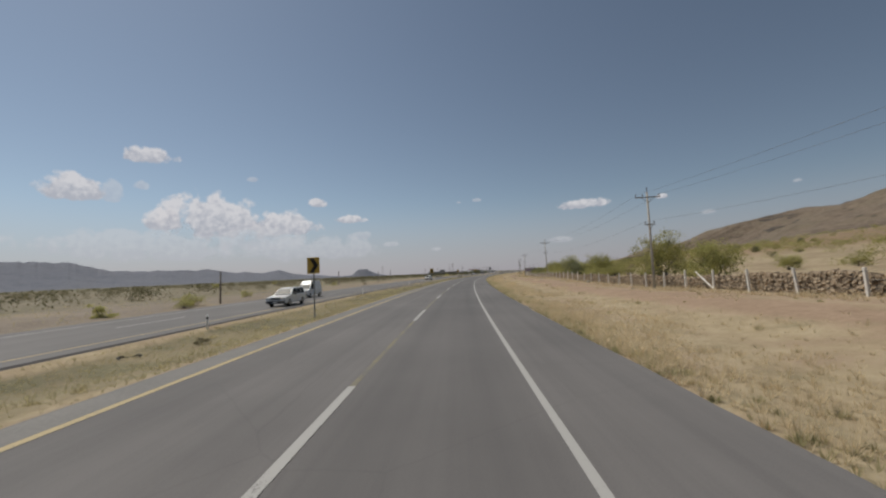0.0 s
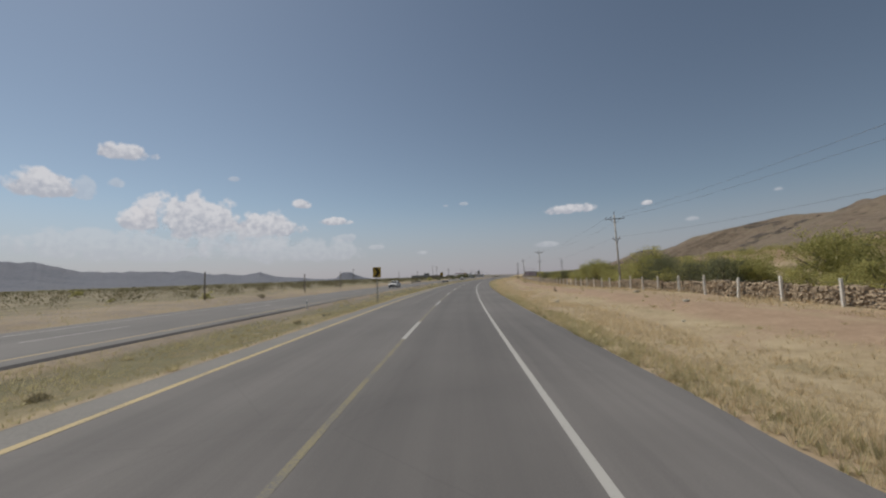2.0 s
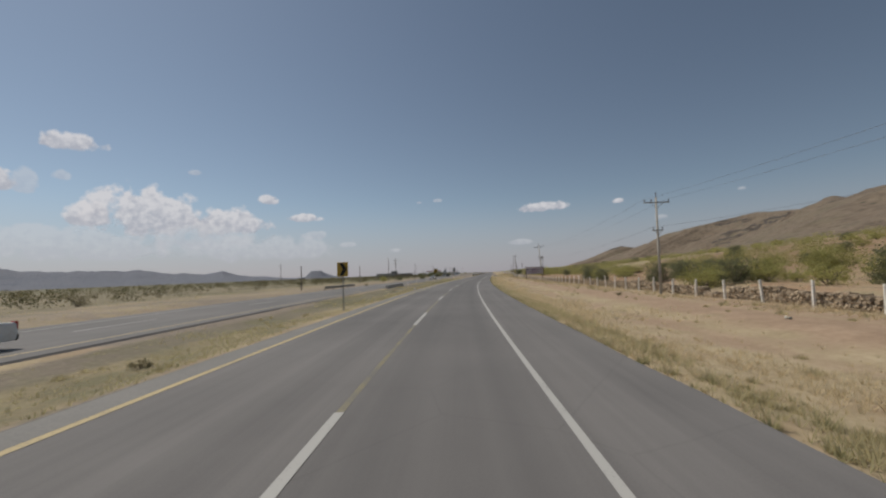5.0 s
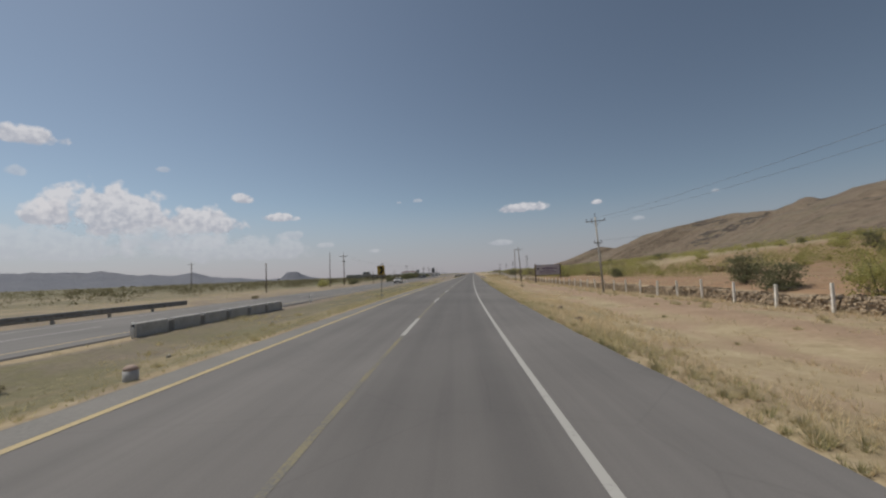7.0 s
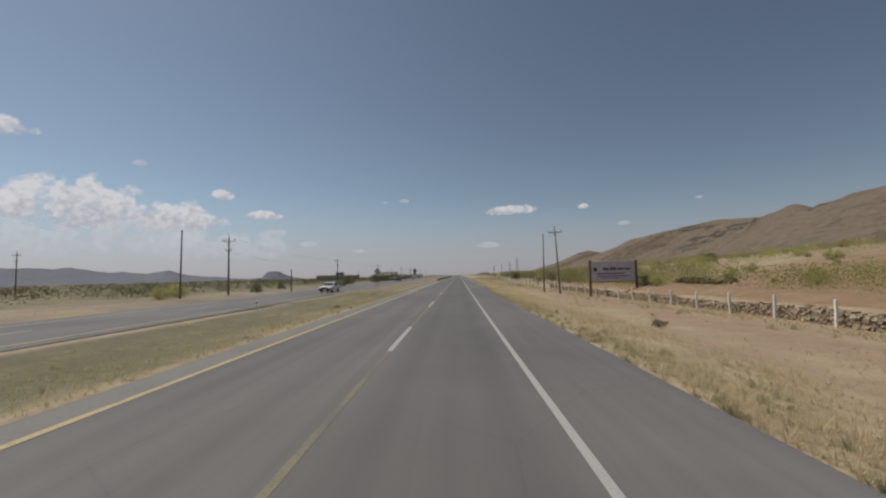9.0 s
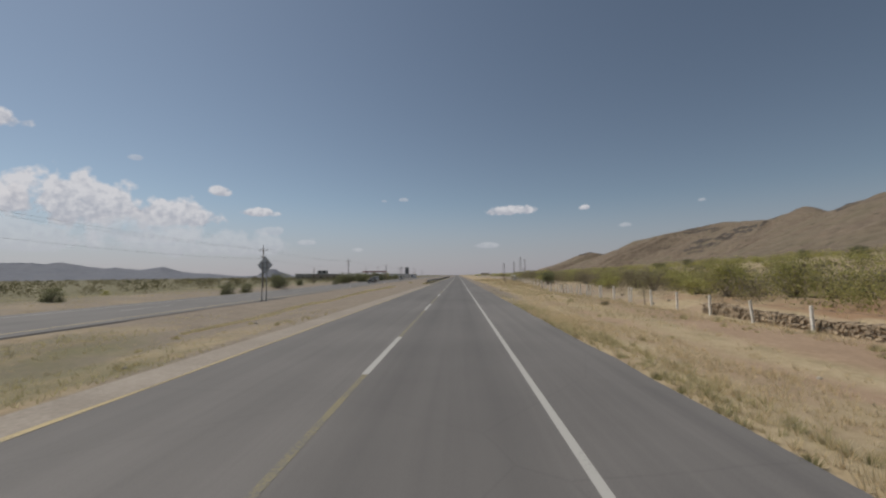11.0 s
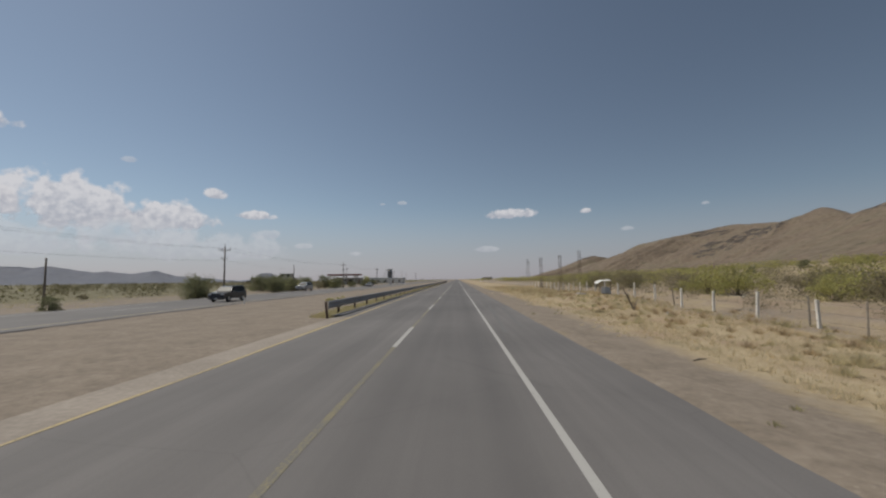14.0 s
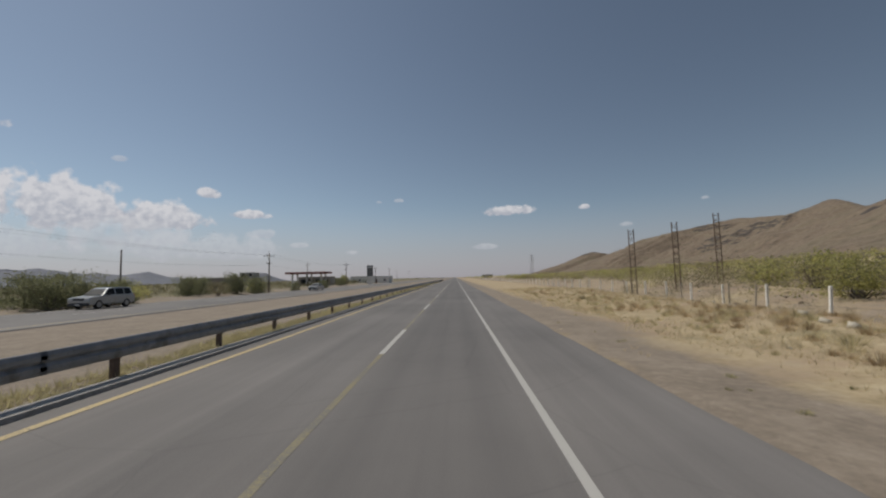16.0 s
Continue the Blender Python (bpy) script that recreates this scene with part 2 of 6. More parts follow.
def mesh_of(name, verts, faces, mats, smooth=False):
    me = bpy.data.meshes.new(name)
    me.from_pydata([tuple(map(float, v)) for v in verts], [], faces)
    for m in mats if isinstance(mats, (list, tuple)) else [mats]:
        me.materials.append(m)
    if smooth:
        me.shade_smooth()
    me.update()
    return me


def done(bm, name, mats, smooth=False):
    me = bpy.data.meshes.new(name)
    bm.normal_update()
    bm.to_mesh(me)
    bm.free()
    for m in mats if isinstance(mats, (list, tuple)) else [mats]:
        me.materials.append(m)
    if smooth:
        me.shade_smooth()
    return me


def part(name, bm, material, parent, label="", smooth=False, m=None):
    ob = new(name, done(bm, name, material, smooth) if isinstance(bm, bmesh.types.BMesh) else bm)
    ob.parent = parent
    if m is not None:
        ob.matrix_basis = m
    if label:
        ob["label"] = label
    return ob


def root(name, m, label, category, group="", kind=""):
    ob = new(name)
    ob.empty_display_size = 0.3
    ob.matrix_basis = m
    return tagged(ob, label, category, group, kind)


def box(bm, x0, x1, y0, y1, z0, z1, bevel=0.0, m=None):
    made = bmesh.ops.create_cube(bm, size=1.0)["verts"]
    for v in made:
        v.co = Vector(((x0 + x1) / 2 + v.co.x * (x1 - x0), (y0 + y1) / 2 + v.co.y * (y1 - y0), (z0 + z1) / 2 + v.co.z * (z1 - z0)))
    if bevel:
        edges = list({e for v in made for e in v.link_edges})
        made = bmesh.ops.bevel(bm, geom=edges, offset=bevel, segments=1, affect="EDGES", profile=0.5)["verts"]
    if m is not None:
        bmesh.ops.transform(bm, matrix=m, verts=list(made))
    return bm


def tube(bm, a, b, r0, r1, seg=8, caps=True):
    """A tapered round bar from a to b."""
    a, b = Vector(a), Vector(b)
    q = (b - a).to_track_quat("Z", "Y").to_matrix().to_4x4()
    made = bmesh.ops.create_cone(bm, cap_ends=caps, segments=seg, radius1=r0, radius2=r1, depth=(b - a).length)["verts"]
    bmesh.ops.transform(bm, matrix=Matrix.Translation((a + b) / 2) @ q, verts=made)
    return bm


def strip(name, s0, s1, u0, u1, z, material, step=2.0, thick=0.0, lip=0.12):
    """A band of the road between two offsets; u0 and u1 may be functions of s."""
    ss = np.append(np.arange(s0, s1, step), s1)
    f0 = u0 if callable(u0) else (lambda s: u0 + 0 * s)
    f1 = u1 if callable(u1) else (lambda s: u1 + 0 * s)
    k = 1 if (s1 - s0) < 12 else 4
    cols = [f0(ss) + (f1(ss) - f0(ss)) * j / k for j in range(k + 1)]
    if thick:
        cols = [cols[0] - lip] + cols + [cols[-1] + lip]
    nc = len(cols)
    verts, uvs = [], []
    for j, c in enumerate(cols):
        zz = z - thick if thick and j in (0, nc - 1) else z
        verts.append(at(ss, c, zz))
        uvs.append(np.stack([c, ss], -1))
    verts = np.stack(verts, 1).reshape(-1, 3)
    uvs = np.stack(uvs, 1).reshape(-1, 2)
    faces = [(i * nc + j, i * nc + j + 1, (i + 1) * nc + j + 1, (i + 1) * nc + j) for i in range(len(ss) - 1) for j in range(nc - 1)]
    me = mesh_of(name, verts, faces, material)
    layer = me.uv_layers.new(name="plan")
    idx = np.zeros(len(me.loops), dtype=np.int32)
    me.loops.foreach_get("vertex_index", idx)
    layer.data.foreach_set("uv", uvs[idx].astype(np.float32).ravel())
    return me


# ---- ground ----
U_LINE_R, U_DASH, U_YELLOW = 1.36, -1.93, -5.85
U_PAVE_R, U_PAVE_L = 3.65, -6.75


def opp_near(s):
    return np.interp(s, [-60, 20, 100, 240, 300, 340, 380, 460, 5000], [-12.3, -12.2, -12.6, -14.6, -17.2, -19.0, -21.0, -21.2, -21.2])


def opp_far(s):
    return opp_near(s) - np.interp(s, [0, 240, 340, 400, 5000], [9.6, 9.8, 10.2, 12.0, 12.0])


def fence_u(s):
    return np.interp(s, [-60, 270, 320, 380, 420, 1200], [18.0, 18.0, 15.8, 17.0, 19.5, 20.0])


def fence_z(s):
    return np.interp(s, [-60, 15, 25, 40, 60, 80, 92, 105, 120, 160, 200, 215, 240, 265, 300, 312, 322, 332, 345, 355, 365, 373, 382, 390, 397, 412, 440, 480, 5000],
                     [0.4, 0.3, 0.13, -0.15, -0.08, 0.05, 0.08, -0.15, -0.3, -0.45, -0.6, -0.85, -0.9, -1.15, -0.78, -0.74, -0.95, -1.0, -0.55, -0.35, -0.25, 0.1, 0.25, 0.15, -0.1, -0.18, -0.1, 0.0, 0.0])


def ground_z(s, u):
    """Height of the land: flat carriageways, shallow ditches, a slow rise towards the hills."""
    s, u = np.broadcast_arrays(np.asarray(s, float), np.asarray(u, float))
    fu, fz = fence_u(s), fence_z(s)
    on, of = opp_near(s), opp_far(s)
    t = np.clip((u - U_PAVE_R) / (fu - U_PAVE_R), 0, 1)
    right = -0.03 - 0.3 * np.sin(np.clip(t * 1.6, 0, 1) * np.pi) * np.interp(s, [0, 300, 340], [1, 1, 0.5]) + fz * t * t * (3 - 2 * t)
    terrace = np.interp(s, [0, 120, 200, 300, 380, 430, 700], [0.4, 0.3, 0.35, 0.0, 0.5, 0.9, 0.3])
    right = right + (terrace - fz) * np.clip((u - fu - 0.5) / 5, 0, 1)
    far = np.clip(u - fu - 17, 0, None)
    rise = np.interp(s, [-60, 0, 120, 200, 300, 420, 700, 2000, 5000], [0.05, 0.05, 0.055, 0.075, 0.098, 0.06, 0.03, 0.012, 0.0])
    right = right + rise * far * np.clip(far / 40, 0, 1) * np.interp(far, [0, 300, 900, 4000], [1, 1, 0.6, 0.15])
    tl = np.clip((U_PAVE_L - u) / np.maximum(U_PAVE_L - on, 1), 0, 1)
    left = -0.03 - 0.28 * np.sin(tl * np.pi) * np.interp(s, [0, 270, 310], [1, 1, 0.3])
    left = np.where(u < on, -0.03, left)
    out = np.clip(of - u, 0, None)
    left = left - 0.35 * np.sin(np.clip(out / 6, 0, 1) * np.pi)
    z = np.where(u > U_PAVE_R, right, np.where(u < U_PAVE_L, left, -0.1))
    z = np.where((u < on - 0.3) & (u > of + 0.3), -0.1, z)
    rough = np.sin(s * 0.31 + u * 0.77) * np.sin(u * 0.53 - s * 0.17) * 0.06
    off = np.clip((np.abs(u + 1.5) - 6) / 4, 0, 1) * np.where((u < on + 0.6) & (u > of - 0.6), 0, 1)
    return z + rough * off


def weights(s, u):
    """How much pale dirt, red soil and green scrub lies at a place of the plan."""
    s, u = np.broadcast_arrays(np.asarray(s, float), np.asarray(u, float))
    fu = fence_u(s)
    band = lambda c, w: np.exp(-((u - c) / w) ** 2)
    ease = lambda a, b, x: np.clip((x - a) / (b - a), 0, 1)
    dirt = 0.9 * band(12.8, 2.4) * (1 - ease(285, 330, s)) + 0.55 * band(8.5, 1.0) * ease(60, 110, s) * (1 - ease(300, 330, s))
    brown = np.where((u < U_PAVE_L + 0.2) & (u > U_PAVE_L - 0.5), 0.9, 0) * (1 - ease(285, 300, s))
    brown = brown + ease(268, 296, s) * np.where((u < -6) & (u > opp_near(s) - 1), 1.3, 0)
    brown = brown + np.where((u < -6) & (u > opp_near(s) + 0.3) & (u < opp_near(s) + 2.6), 1.0, 0) * ease(40, 75, s) * (1 - ease(262, 280, s))
    brown = brown + 0.95 * band(-10.6 - (s - 200) * 0.006, 1.1) * ease(110, 160, s) * (1 - ease(268, 296, s))
    brown = brown + np.where(u < opp_far(s), 1.0, 0) * np.interp(s, [0, 60, 140, 280, 330], [0.75, 0.65, 0.55, 0.55, 0.8])
    dirt = dirt + ease(288, 312, s) * np.where(u > 3, 0.25 * band(4.9, 2.0), 0)
    brown = brown + ease(288, 312, s) * (np.where(u > 3, 0.95 * band(4.9, 2.0), 0) + np.where((u > fu - 1.5) & (u < fu + 40), 0.5, 0) + np.where((u > 7) & (u < fu), 0.1, 0))
    dirt = dirt + np.where((u > fu - 3) & (u < fu + 8), 0.4, 0)
    red = np.where(u > fu + 3, 0.55, 0) * np.interp(s, [0, 120, 200, 285, 310, 420], [0.45, 0.6, 1.35, 1.3, 0.5, 0.5])
    green = np.where(u > fu + 14, 0.45, 0) * np.interp(u, [20, 60, 300, 700], [0.4, 0.7, 1.2, 0.6]) + np.where(u < opp_far(s) - 2, 0.54, 0) * np.clip((opp_far(s) - 2 - u) / 18, 0, 1) * np.interp(s, [240, 300], [1, 1.35])
    green = green + 0.35 * band(4.6, 0.9) * (1 - ease(290, 325, s)) + 0.3 * band(4.3, 1.1) * ease(285, 300, s) * (1 - ease(330, 350, s))
    green = green + np.where((u < U_PAVE_L - 0.9) & (u > opp_near(s) + 0.6), 0.62, 0) * (1 - ease(270, 296, s))
    return dirt, brown, red, green


def build_ground():
    us = np.concatenate([-np.geomspace(4600, 70, 22), -np.arange(60, 32, -4.0), -np.arange(32, 7.2, -0.8), [-6.75, -6.4, -3, 1, 3.4, 3.65],
                         np.arange(4.1, 24, 0.6), np.arange(25, 60, 2.5), np.geomspace(62, 4600, 30)])
    ss = np.concatenate([np.arange(-58, 560, 2.0), np.geomspace(562, 4900, 60)])
    sg, ug = np.meshgrid(ss, us, indexing="ij")
    zg = ground_z(sg, ug)
    pts = np.stack([at(sg[i], ug[i], 0) for i in range(len(ss))])
    pts[..., 2] = zg
    back = pts[0][None] + np.array([0.25, -1.0, 0.0]) * np.array([2500, 700, 200, 60, 15.0])[:, None, None]
    back[..., 2] = zg[0]
    pts = np.concatenate([back, pts])
    nr, nc = pts.shape[:2]
    faces = [(i * nc + j, i * nc + j + 1, (i + 1) * nc + j + 1, (i + 1) * nc + j) for i in range(nr - 1) for j in range(nc - 1)]
    me = mesh_of("ground", pts.reshape(-1, 3), faces, M_GROUND, True)
    for name, w in zip(("dirt", "brown", "red", "green"), weights(sg, ug)):
        w = np.concatenate([np.repeat(w[:1], 5, 0), w])
        me.attributes.new(name, "FLOAT", "POINT").data.foreach_set("value", w.astype(np.float32).ravel())
    return tagged(new("ground", me), "dry grass verge, pale dirt and scrub desert around the highway", "ground", kind="structure")


def pave_edge(s):
    return U_PAVE_R + 0.07 + 0.025 * np.sin(s * 0.9) + 0.025 * np.sin(s * 1.47 + 1.0) + 0.02 * np.sin(s * 0.33)


build_ground()
road = tagged(new("road", strip("road", -58, 4800, U_PAVE_L, pave_edge, 0.0, M_ROAD, thick=0.12)), "grey worn asphalt highway carriageway with two lanes", "road", kind="structure")
tagged(new("road_opposite", strip("road_opposite", -58, 4800, opp_far, opp_near, 0.0, M_ROAD_FAR, thick=0.12)), "grey asphalt carriageway for oncoming traffic beyond the median", "road", kind="structure")

tagged(new("shoulder", strip("shoulder", -58, 268, U_PAVE_L + 0.05, U_YELLOW - 0.1, 0.004, M_SHOULDER)), "pale gritty asphalt shoulder beside the median", "road shoulder", kind="structure")
M_GRAVEL = surface("brown_gravel", (0.215, 0.183, 0.15), (0.335, 0.288, 0.24), 9, 0.5, world_space=True)
tagged(new("shoulder", strip("shoulder", 268, 357.5, U_PAVE_L - 0.1, lambda s: U_YELLOW - 0.2 + 0.21 * np.interp(s, [268, 272, 345, 355], [0.6, 1, 1, 0]) + 0.025 * np.sin(s * 1.3), 0.0085, M_GRAVEL)), "brown gravel spread over the shoulder beside the median", "road shoulder", kind="structure")


def lines():
    """Painted lines: broken white lane line, solid white right line, solid yellow left line, old yellow line under the dashes."""
    def line(name, me, label):
        tagged(new(name, me), label, "road marking", kind="structure")
    line("lane_edge_line", strip("lane_edge_line", -58, 1500, U_LINE_R - 0.062, U_LINE_R + 0.062, 0.004, M_WHITE_PAINT), "solid white right edge line on asphalt")
    line("median_edge_line", strip("median_edge_line", -58, 1500, lambda s: U_YELLOW - 0.085 - np.interp(s, [345, 380], [0, 0.2]), lambda s: U_YELLOW + 0.085 - np.interp(s, [345, 380], [0, 0.2]), 0.006, M_YELLOW_PAINT), "solid yellow left edge line on asphalt")
    line("old_centre_line", strip("old_centre_line", -58, 900, U_DASH - 0.06, U_DASH + 0.06, 0.003, M_OLD_YELLOW), "faded thin yellow line between the dashes")
    for k in range(-4, 45):
        s = DASH_START + 15.0 * k
        line("lane_dash", strip("lane_dash", s, s + 5.0, U_DASH - 0.078, U_DASH + 0.078, 0.007, M_WHITE_PAINT, 1.25), "white broken lane dash on asphalt")
    on, of = opp_near, opp_far
    line("opposite_edge_line", strip("opposite_edge_line", -58, 900, lambda s: on(s) - 1.1, lambda s: on(s) - 0.95, 0.004, M_YELLOW_PAINT), "solid yellow edge line of the far carriageway")
    line("opposite_outer_line", strip("opposite_outer_line", -58, 900, lambda s: of(s) + 1.5, lambda s: of(s) + 1.65, 0.004, M_WHITE_PAINT), "solid white outer line of the far carriageway")
    for k in range(-4, 40):
        s = 4.0 + 15.0 * k
        line("lane_dash", strip("lane_dash", s, s + 5.0, lambda q: (on(q) + of(q)) / 2 - 0.08, lambda q: (on(q) + of(q)) / 2 + 0.08, 0.006, M_WHITE_PAINT, 1.25), "white broken lane dash on the far carriageway")


DASH_START = 2.43
lines()

# ---- hills and distance ----


def fractal(x, y, scale, octaves=5):
    return noise.fractal(Vector((x / scale, y / scale, 3.7)), 0.9, 2.1, octaves)


def hill_material(name, low, high, rock, bush, green_cast):
    """Dry grass slope with scattered shrubs; bare rock in level strokes where the strata crop out, its ledge shade
    painted dark.
    """
    m, n, l, b = nodes_of(name)
    geo = n.new("ShaderNodeNewGeometry")
    pos = geo.outputs["Position"]
    fine, mid, wide = noise_node(n, l, pos, 0.1, 7, 0.75), noise_node(n, l, pos, 0.02, 6, 0.6), noise_node(n, l, pos, 0.004, 5)
    col = ramp(n, l, calc(n, l, "ADD", calc(n, l, "MULTIPLY", mid, 0.6), calc(n, l, "MULTIPLY", wide, 0.4)), [(0.4, low), (0.6, high)])
    col = mix(n, l, ramp(n, l, fine, [(0.48, (0, 0, 0)), (0.62, (0.7, 0.7, 0.7))]), col, tuple(c * 0.6 for c in low))
    col = mix(n, l, ramp(n, l, fine, [(0.36, (0.5, 0.5, 0.5)), (0.46, (0, 0, 0))]), col, tuple(c * 1.2 for c in high))
    col = mix(n, l, ramp(n, l, calc(n, l, "ADD", calc(n, l, "MULTIPLY", mid, 0.5), calc(n, l, "MULTIPLY", wide, 0.5)), [(0.5, (0, 0, 0)), (0.62, (0.65, 0.65, 0.65))]), col, green_cast)
    dots = n.new("ShaderNodeTexVoronoi")
    dots.inputs["Scale"].default_value = 0.075
    l.new(pos, dots.inputs["Vector"])
    shrub = calc(n, l, "MULTIPLY", ramp(n, l, dots.outputs["Distance"], [(0.16, (1, 1, 1)), (0.3, (0, 0, 0))]), ramp(n, l, fine, [(0.42, (0, 0, 0)), (0.6, (1, 1, 1))]))
    col = mix(n, l, calc(n, l, "MULTIPLY", shrub, 0.95), col, bush)
    a = n.new("ShaderNodeAttribute")
    a.attribute_name = "rock"
    level = n.new("ShaderNodeMapping")
    level.inputs["Scale"].default_value = (0.012, 0.012, 0.16)
    l.new(pos, level.inputs[0])
    strata = noise_node(n, l, level.outputs[0], 1.0, 5, 0.6)
    upright = n.new("ShaderNodeMapping")
    upright.inputs["Scale"].default_value = (0.1, 0.1, 0.02)
    l.new(pos, upright.inputs[0])
    facets = noise_node(n, l, upright.outputs[0], 1.0, 4, 0.6)
    strokes = calc(n, l, "ADD", calc(n, l, "MULTIPLY", strata, 0.68), calc(n, l, "MULTIPLY", facets, 0.32))
    w = calc(n, l, "MULTIPLY", ramp(n, l, strokes, [(0.465, (0, 0, 0)), (0.52, (1, 1, 1))]), calc(n, l, "MULTIPLY", a.outputs["Fac"], 1.6, True))
    # rock strokes: shade of ledges and cliff facets put into the rock colour
    col = mix(n, l, w, col, mix(n, l, facets, tuple(c * 0.4 for c in rock), tuple(c * 1.5 for c in rock)))
    l.new(col, b.inputs["Base Color"])
    b.inputs["Roughness"].default_value = 0.95
    bump(n, l, b, calc(n, l, "ADD", fine, mid), 0.5, 4.0)
    return m


M_HILL = hill_material("hill_slope", (0.138, 0.104, 0.074), (0.218, 0.168, 0.12), (0.05, 0.042, 0.037), (0.05, 0.048, 0.027), (0.115, 0.1, 0.062))
# mountain and butte: distance haze is mixed into the blue-grey base colour
M_MOUNTAIN = hill_material("haze_tinted_mountain", (0.115, 0.126, 0.16), (0.158, 0.166, 0.198), (0.13, 0.138, 0.16), (0.135, 0.142, 0.165), (0.135, 0.14, 0.16))


def ridge_mesh(name, ridge, foot, behind, material, rows=44, per=10, rough=0.1, ledges=(), jag=0.0):
    """A range of hills: a crest line, a slope down to the plain in front and one behind, broken by gullies and ledges."""
    pts = np.array(ridge, float)
    seg = np.concatenate([[0], np.cumsum(np.linalg.norm(np.diff(pts[:, :2], axis=0), axis=1))])
    q = np.linspace(0, seg[-1], per * len(ridge))
    crest = np.stack([np.interp(q, seg, pts[:, k]) for k in range(3)], -1)
    k = np.ones(5) / 5
    crest[2:-2, 2] = np.convolve(crest[:, 2], k, "valid") * 0.7 + crest[2:-2, 2] * 0.3
    crest[:, 2] *= 1 + jag * np.array([fractal(a, 5.0, 210, 6) for a in q])
    fx = np.array([foot(*c) for c in crest])
    bx = np.array([behind(*c) for c in crest])
    verts, rockw = [], []
    for i, c in enumerate(crest):
        gully = fractal(q[i] * 1.0, 17.0, 60, 5)
        for j in range(rows + 1):
            t = j / rows * 1.35
            if t <= 1:
                xy = fx[i] + (c[:2] - fx[i]) * t
                h = 0.62 * t ** 1.25 + 0.38 * (t * t * (3 - 2 * t))
            else:
                xy = c[:2] + (bx[i] - c[:2]) * (t - 1) / 0.35
                h = 1 - ((t - 1) / 0.35) ** 1.4
            lift = fractal(xy[0], xy[1], 160, 6) * rough * c[2] * min(1, 2.5 * t) * (0.35 if abs(t - 1) < 0.06 else 1) + gully * rough * 0.25 * c[2] * math.sin(math.pi * min(t, 1))
            r = 0.0
            for (q0, q1, t0, rise) in ledges:
                if q0 < q[i] < q1:
                    e = math.sin(math.pi * (q[i] - q0) / (q1 - q0)) ** 0.5
                    e *= min(max(0.72 + 1.5 * fractal(q[i], t0 * 3, 48, 4), 0), 1)
                    over = (-6 + (c[2] + 6) * h - t0) / 250 + 0.05 * fractal(q[i], t0, 55, 5)
                    over = over if t < 1 else -1
                    step = min(max(over / 0.02, 0), 1) * max(0, 1 - max(0, over) / 0.12)
                    lift += rise * e * step
                    if -0.02 < over < 0.03 + rise * 0.004:
                        r = max(r, min(1, e * 1.6))
            z = -6 + (c[2] + 6) * h + lift
            verts.append((xy[0], xy[1], z))
            rockw.append(r)
    nc = rows + 1
    faces = [(i * nc + j, (i + 1) * nc + j, (i + 1) * nc + j + 1, i * nc + j + 1) for i in range(len(crest) - 1) for j in range(rows)]
    me = mesh_of(name, verts, faces, material, True)
    me.attributes.new("rock", "FLOAT", "POINT").data.foreach_set("value", np.array(rockw, np.float32))
    return me


HILL_CREST = [(560, 300, 60), (545, 420, 82), (545, 560, 98), (585, 690, 112), (652, 835, 120), (702, 927, 130), (790, 1056, 134), (900, 1230, 135), (1000, 1360, 148), (1077, 1452, 166), (1150, 1570, 202),
              (1230, 1700, 232), (1280, 1830, 222), (1316, 1978, 217), (1345, 2150, 238), (1345, 2324, 252), (1220, 2320, 226), (1084, 2330, 203), (1026, 2496, 183),
              (942, 2530, 138), (870, 2560, 104), (827, 2590, 92), (815, 2620, 118), (800, 2689, 130), (740, 2740, 92), (681, 2790, 52), (640, 2830, 22), (600, 2880, -5)]
tagged(new("hill", ridge_mesh("hill", HILL_CREST, lambda x, y, z: np.array([x - 210 - 2.1 * z, y - 60 - 1.0 * z]), lambda x, y, z: np.array([x + 300 + z, y + 120]), M_HILL,
       rows=110, per=22, rough=0.075, ledges=((1640, 1960, 176, 13), (1560, 1900, 150, 14), (1680, 2080, 128, 13), (1720, 2080, 108, 11), (1760, 2060, 90, 9), (1660, 1800, 194, 6), (2120, 2400, 200, 8), (2940, 3060, 112, 8), (560, 900, 96, 5)))),
       "bare brown desert hill with rock ledges, darkened in colour for shade", "hill", kind="structure")
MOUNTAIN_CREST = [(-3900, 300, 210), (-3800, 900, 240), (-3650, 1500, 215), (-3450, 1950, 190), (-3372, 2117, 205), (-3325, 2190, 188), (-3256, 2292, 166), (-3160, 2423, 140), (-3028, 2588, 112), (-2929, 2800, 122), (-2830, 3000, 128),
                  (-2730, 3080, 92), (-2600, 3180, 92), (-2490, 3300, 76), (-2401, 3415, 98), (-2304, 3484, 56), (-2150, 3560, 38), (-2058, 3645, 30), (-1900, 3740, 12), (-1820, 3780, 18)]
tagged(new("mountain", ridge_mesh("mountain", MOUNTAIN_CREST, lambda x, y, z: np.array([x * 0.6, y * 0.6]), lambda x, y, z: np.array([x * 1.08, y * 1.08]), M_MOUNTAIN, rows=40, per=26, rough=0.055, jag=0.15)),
       "mountain range on the horizon, tinted blue-grey for distance haze", "mountain", kind="structure")
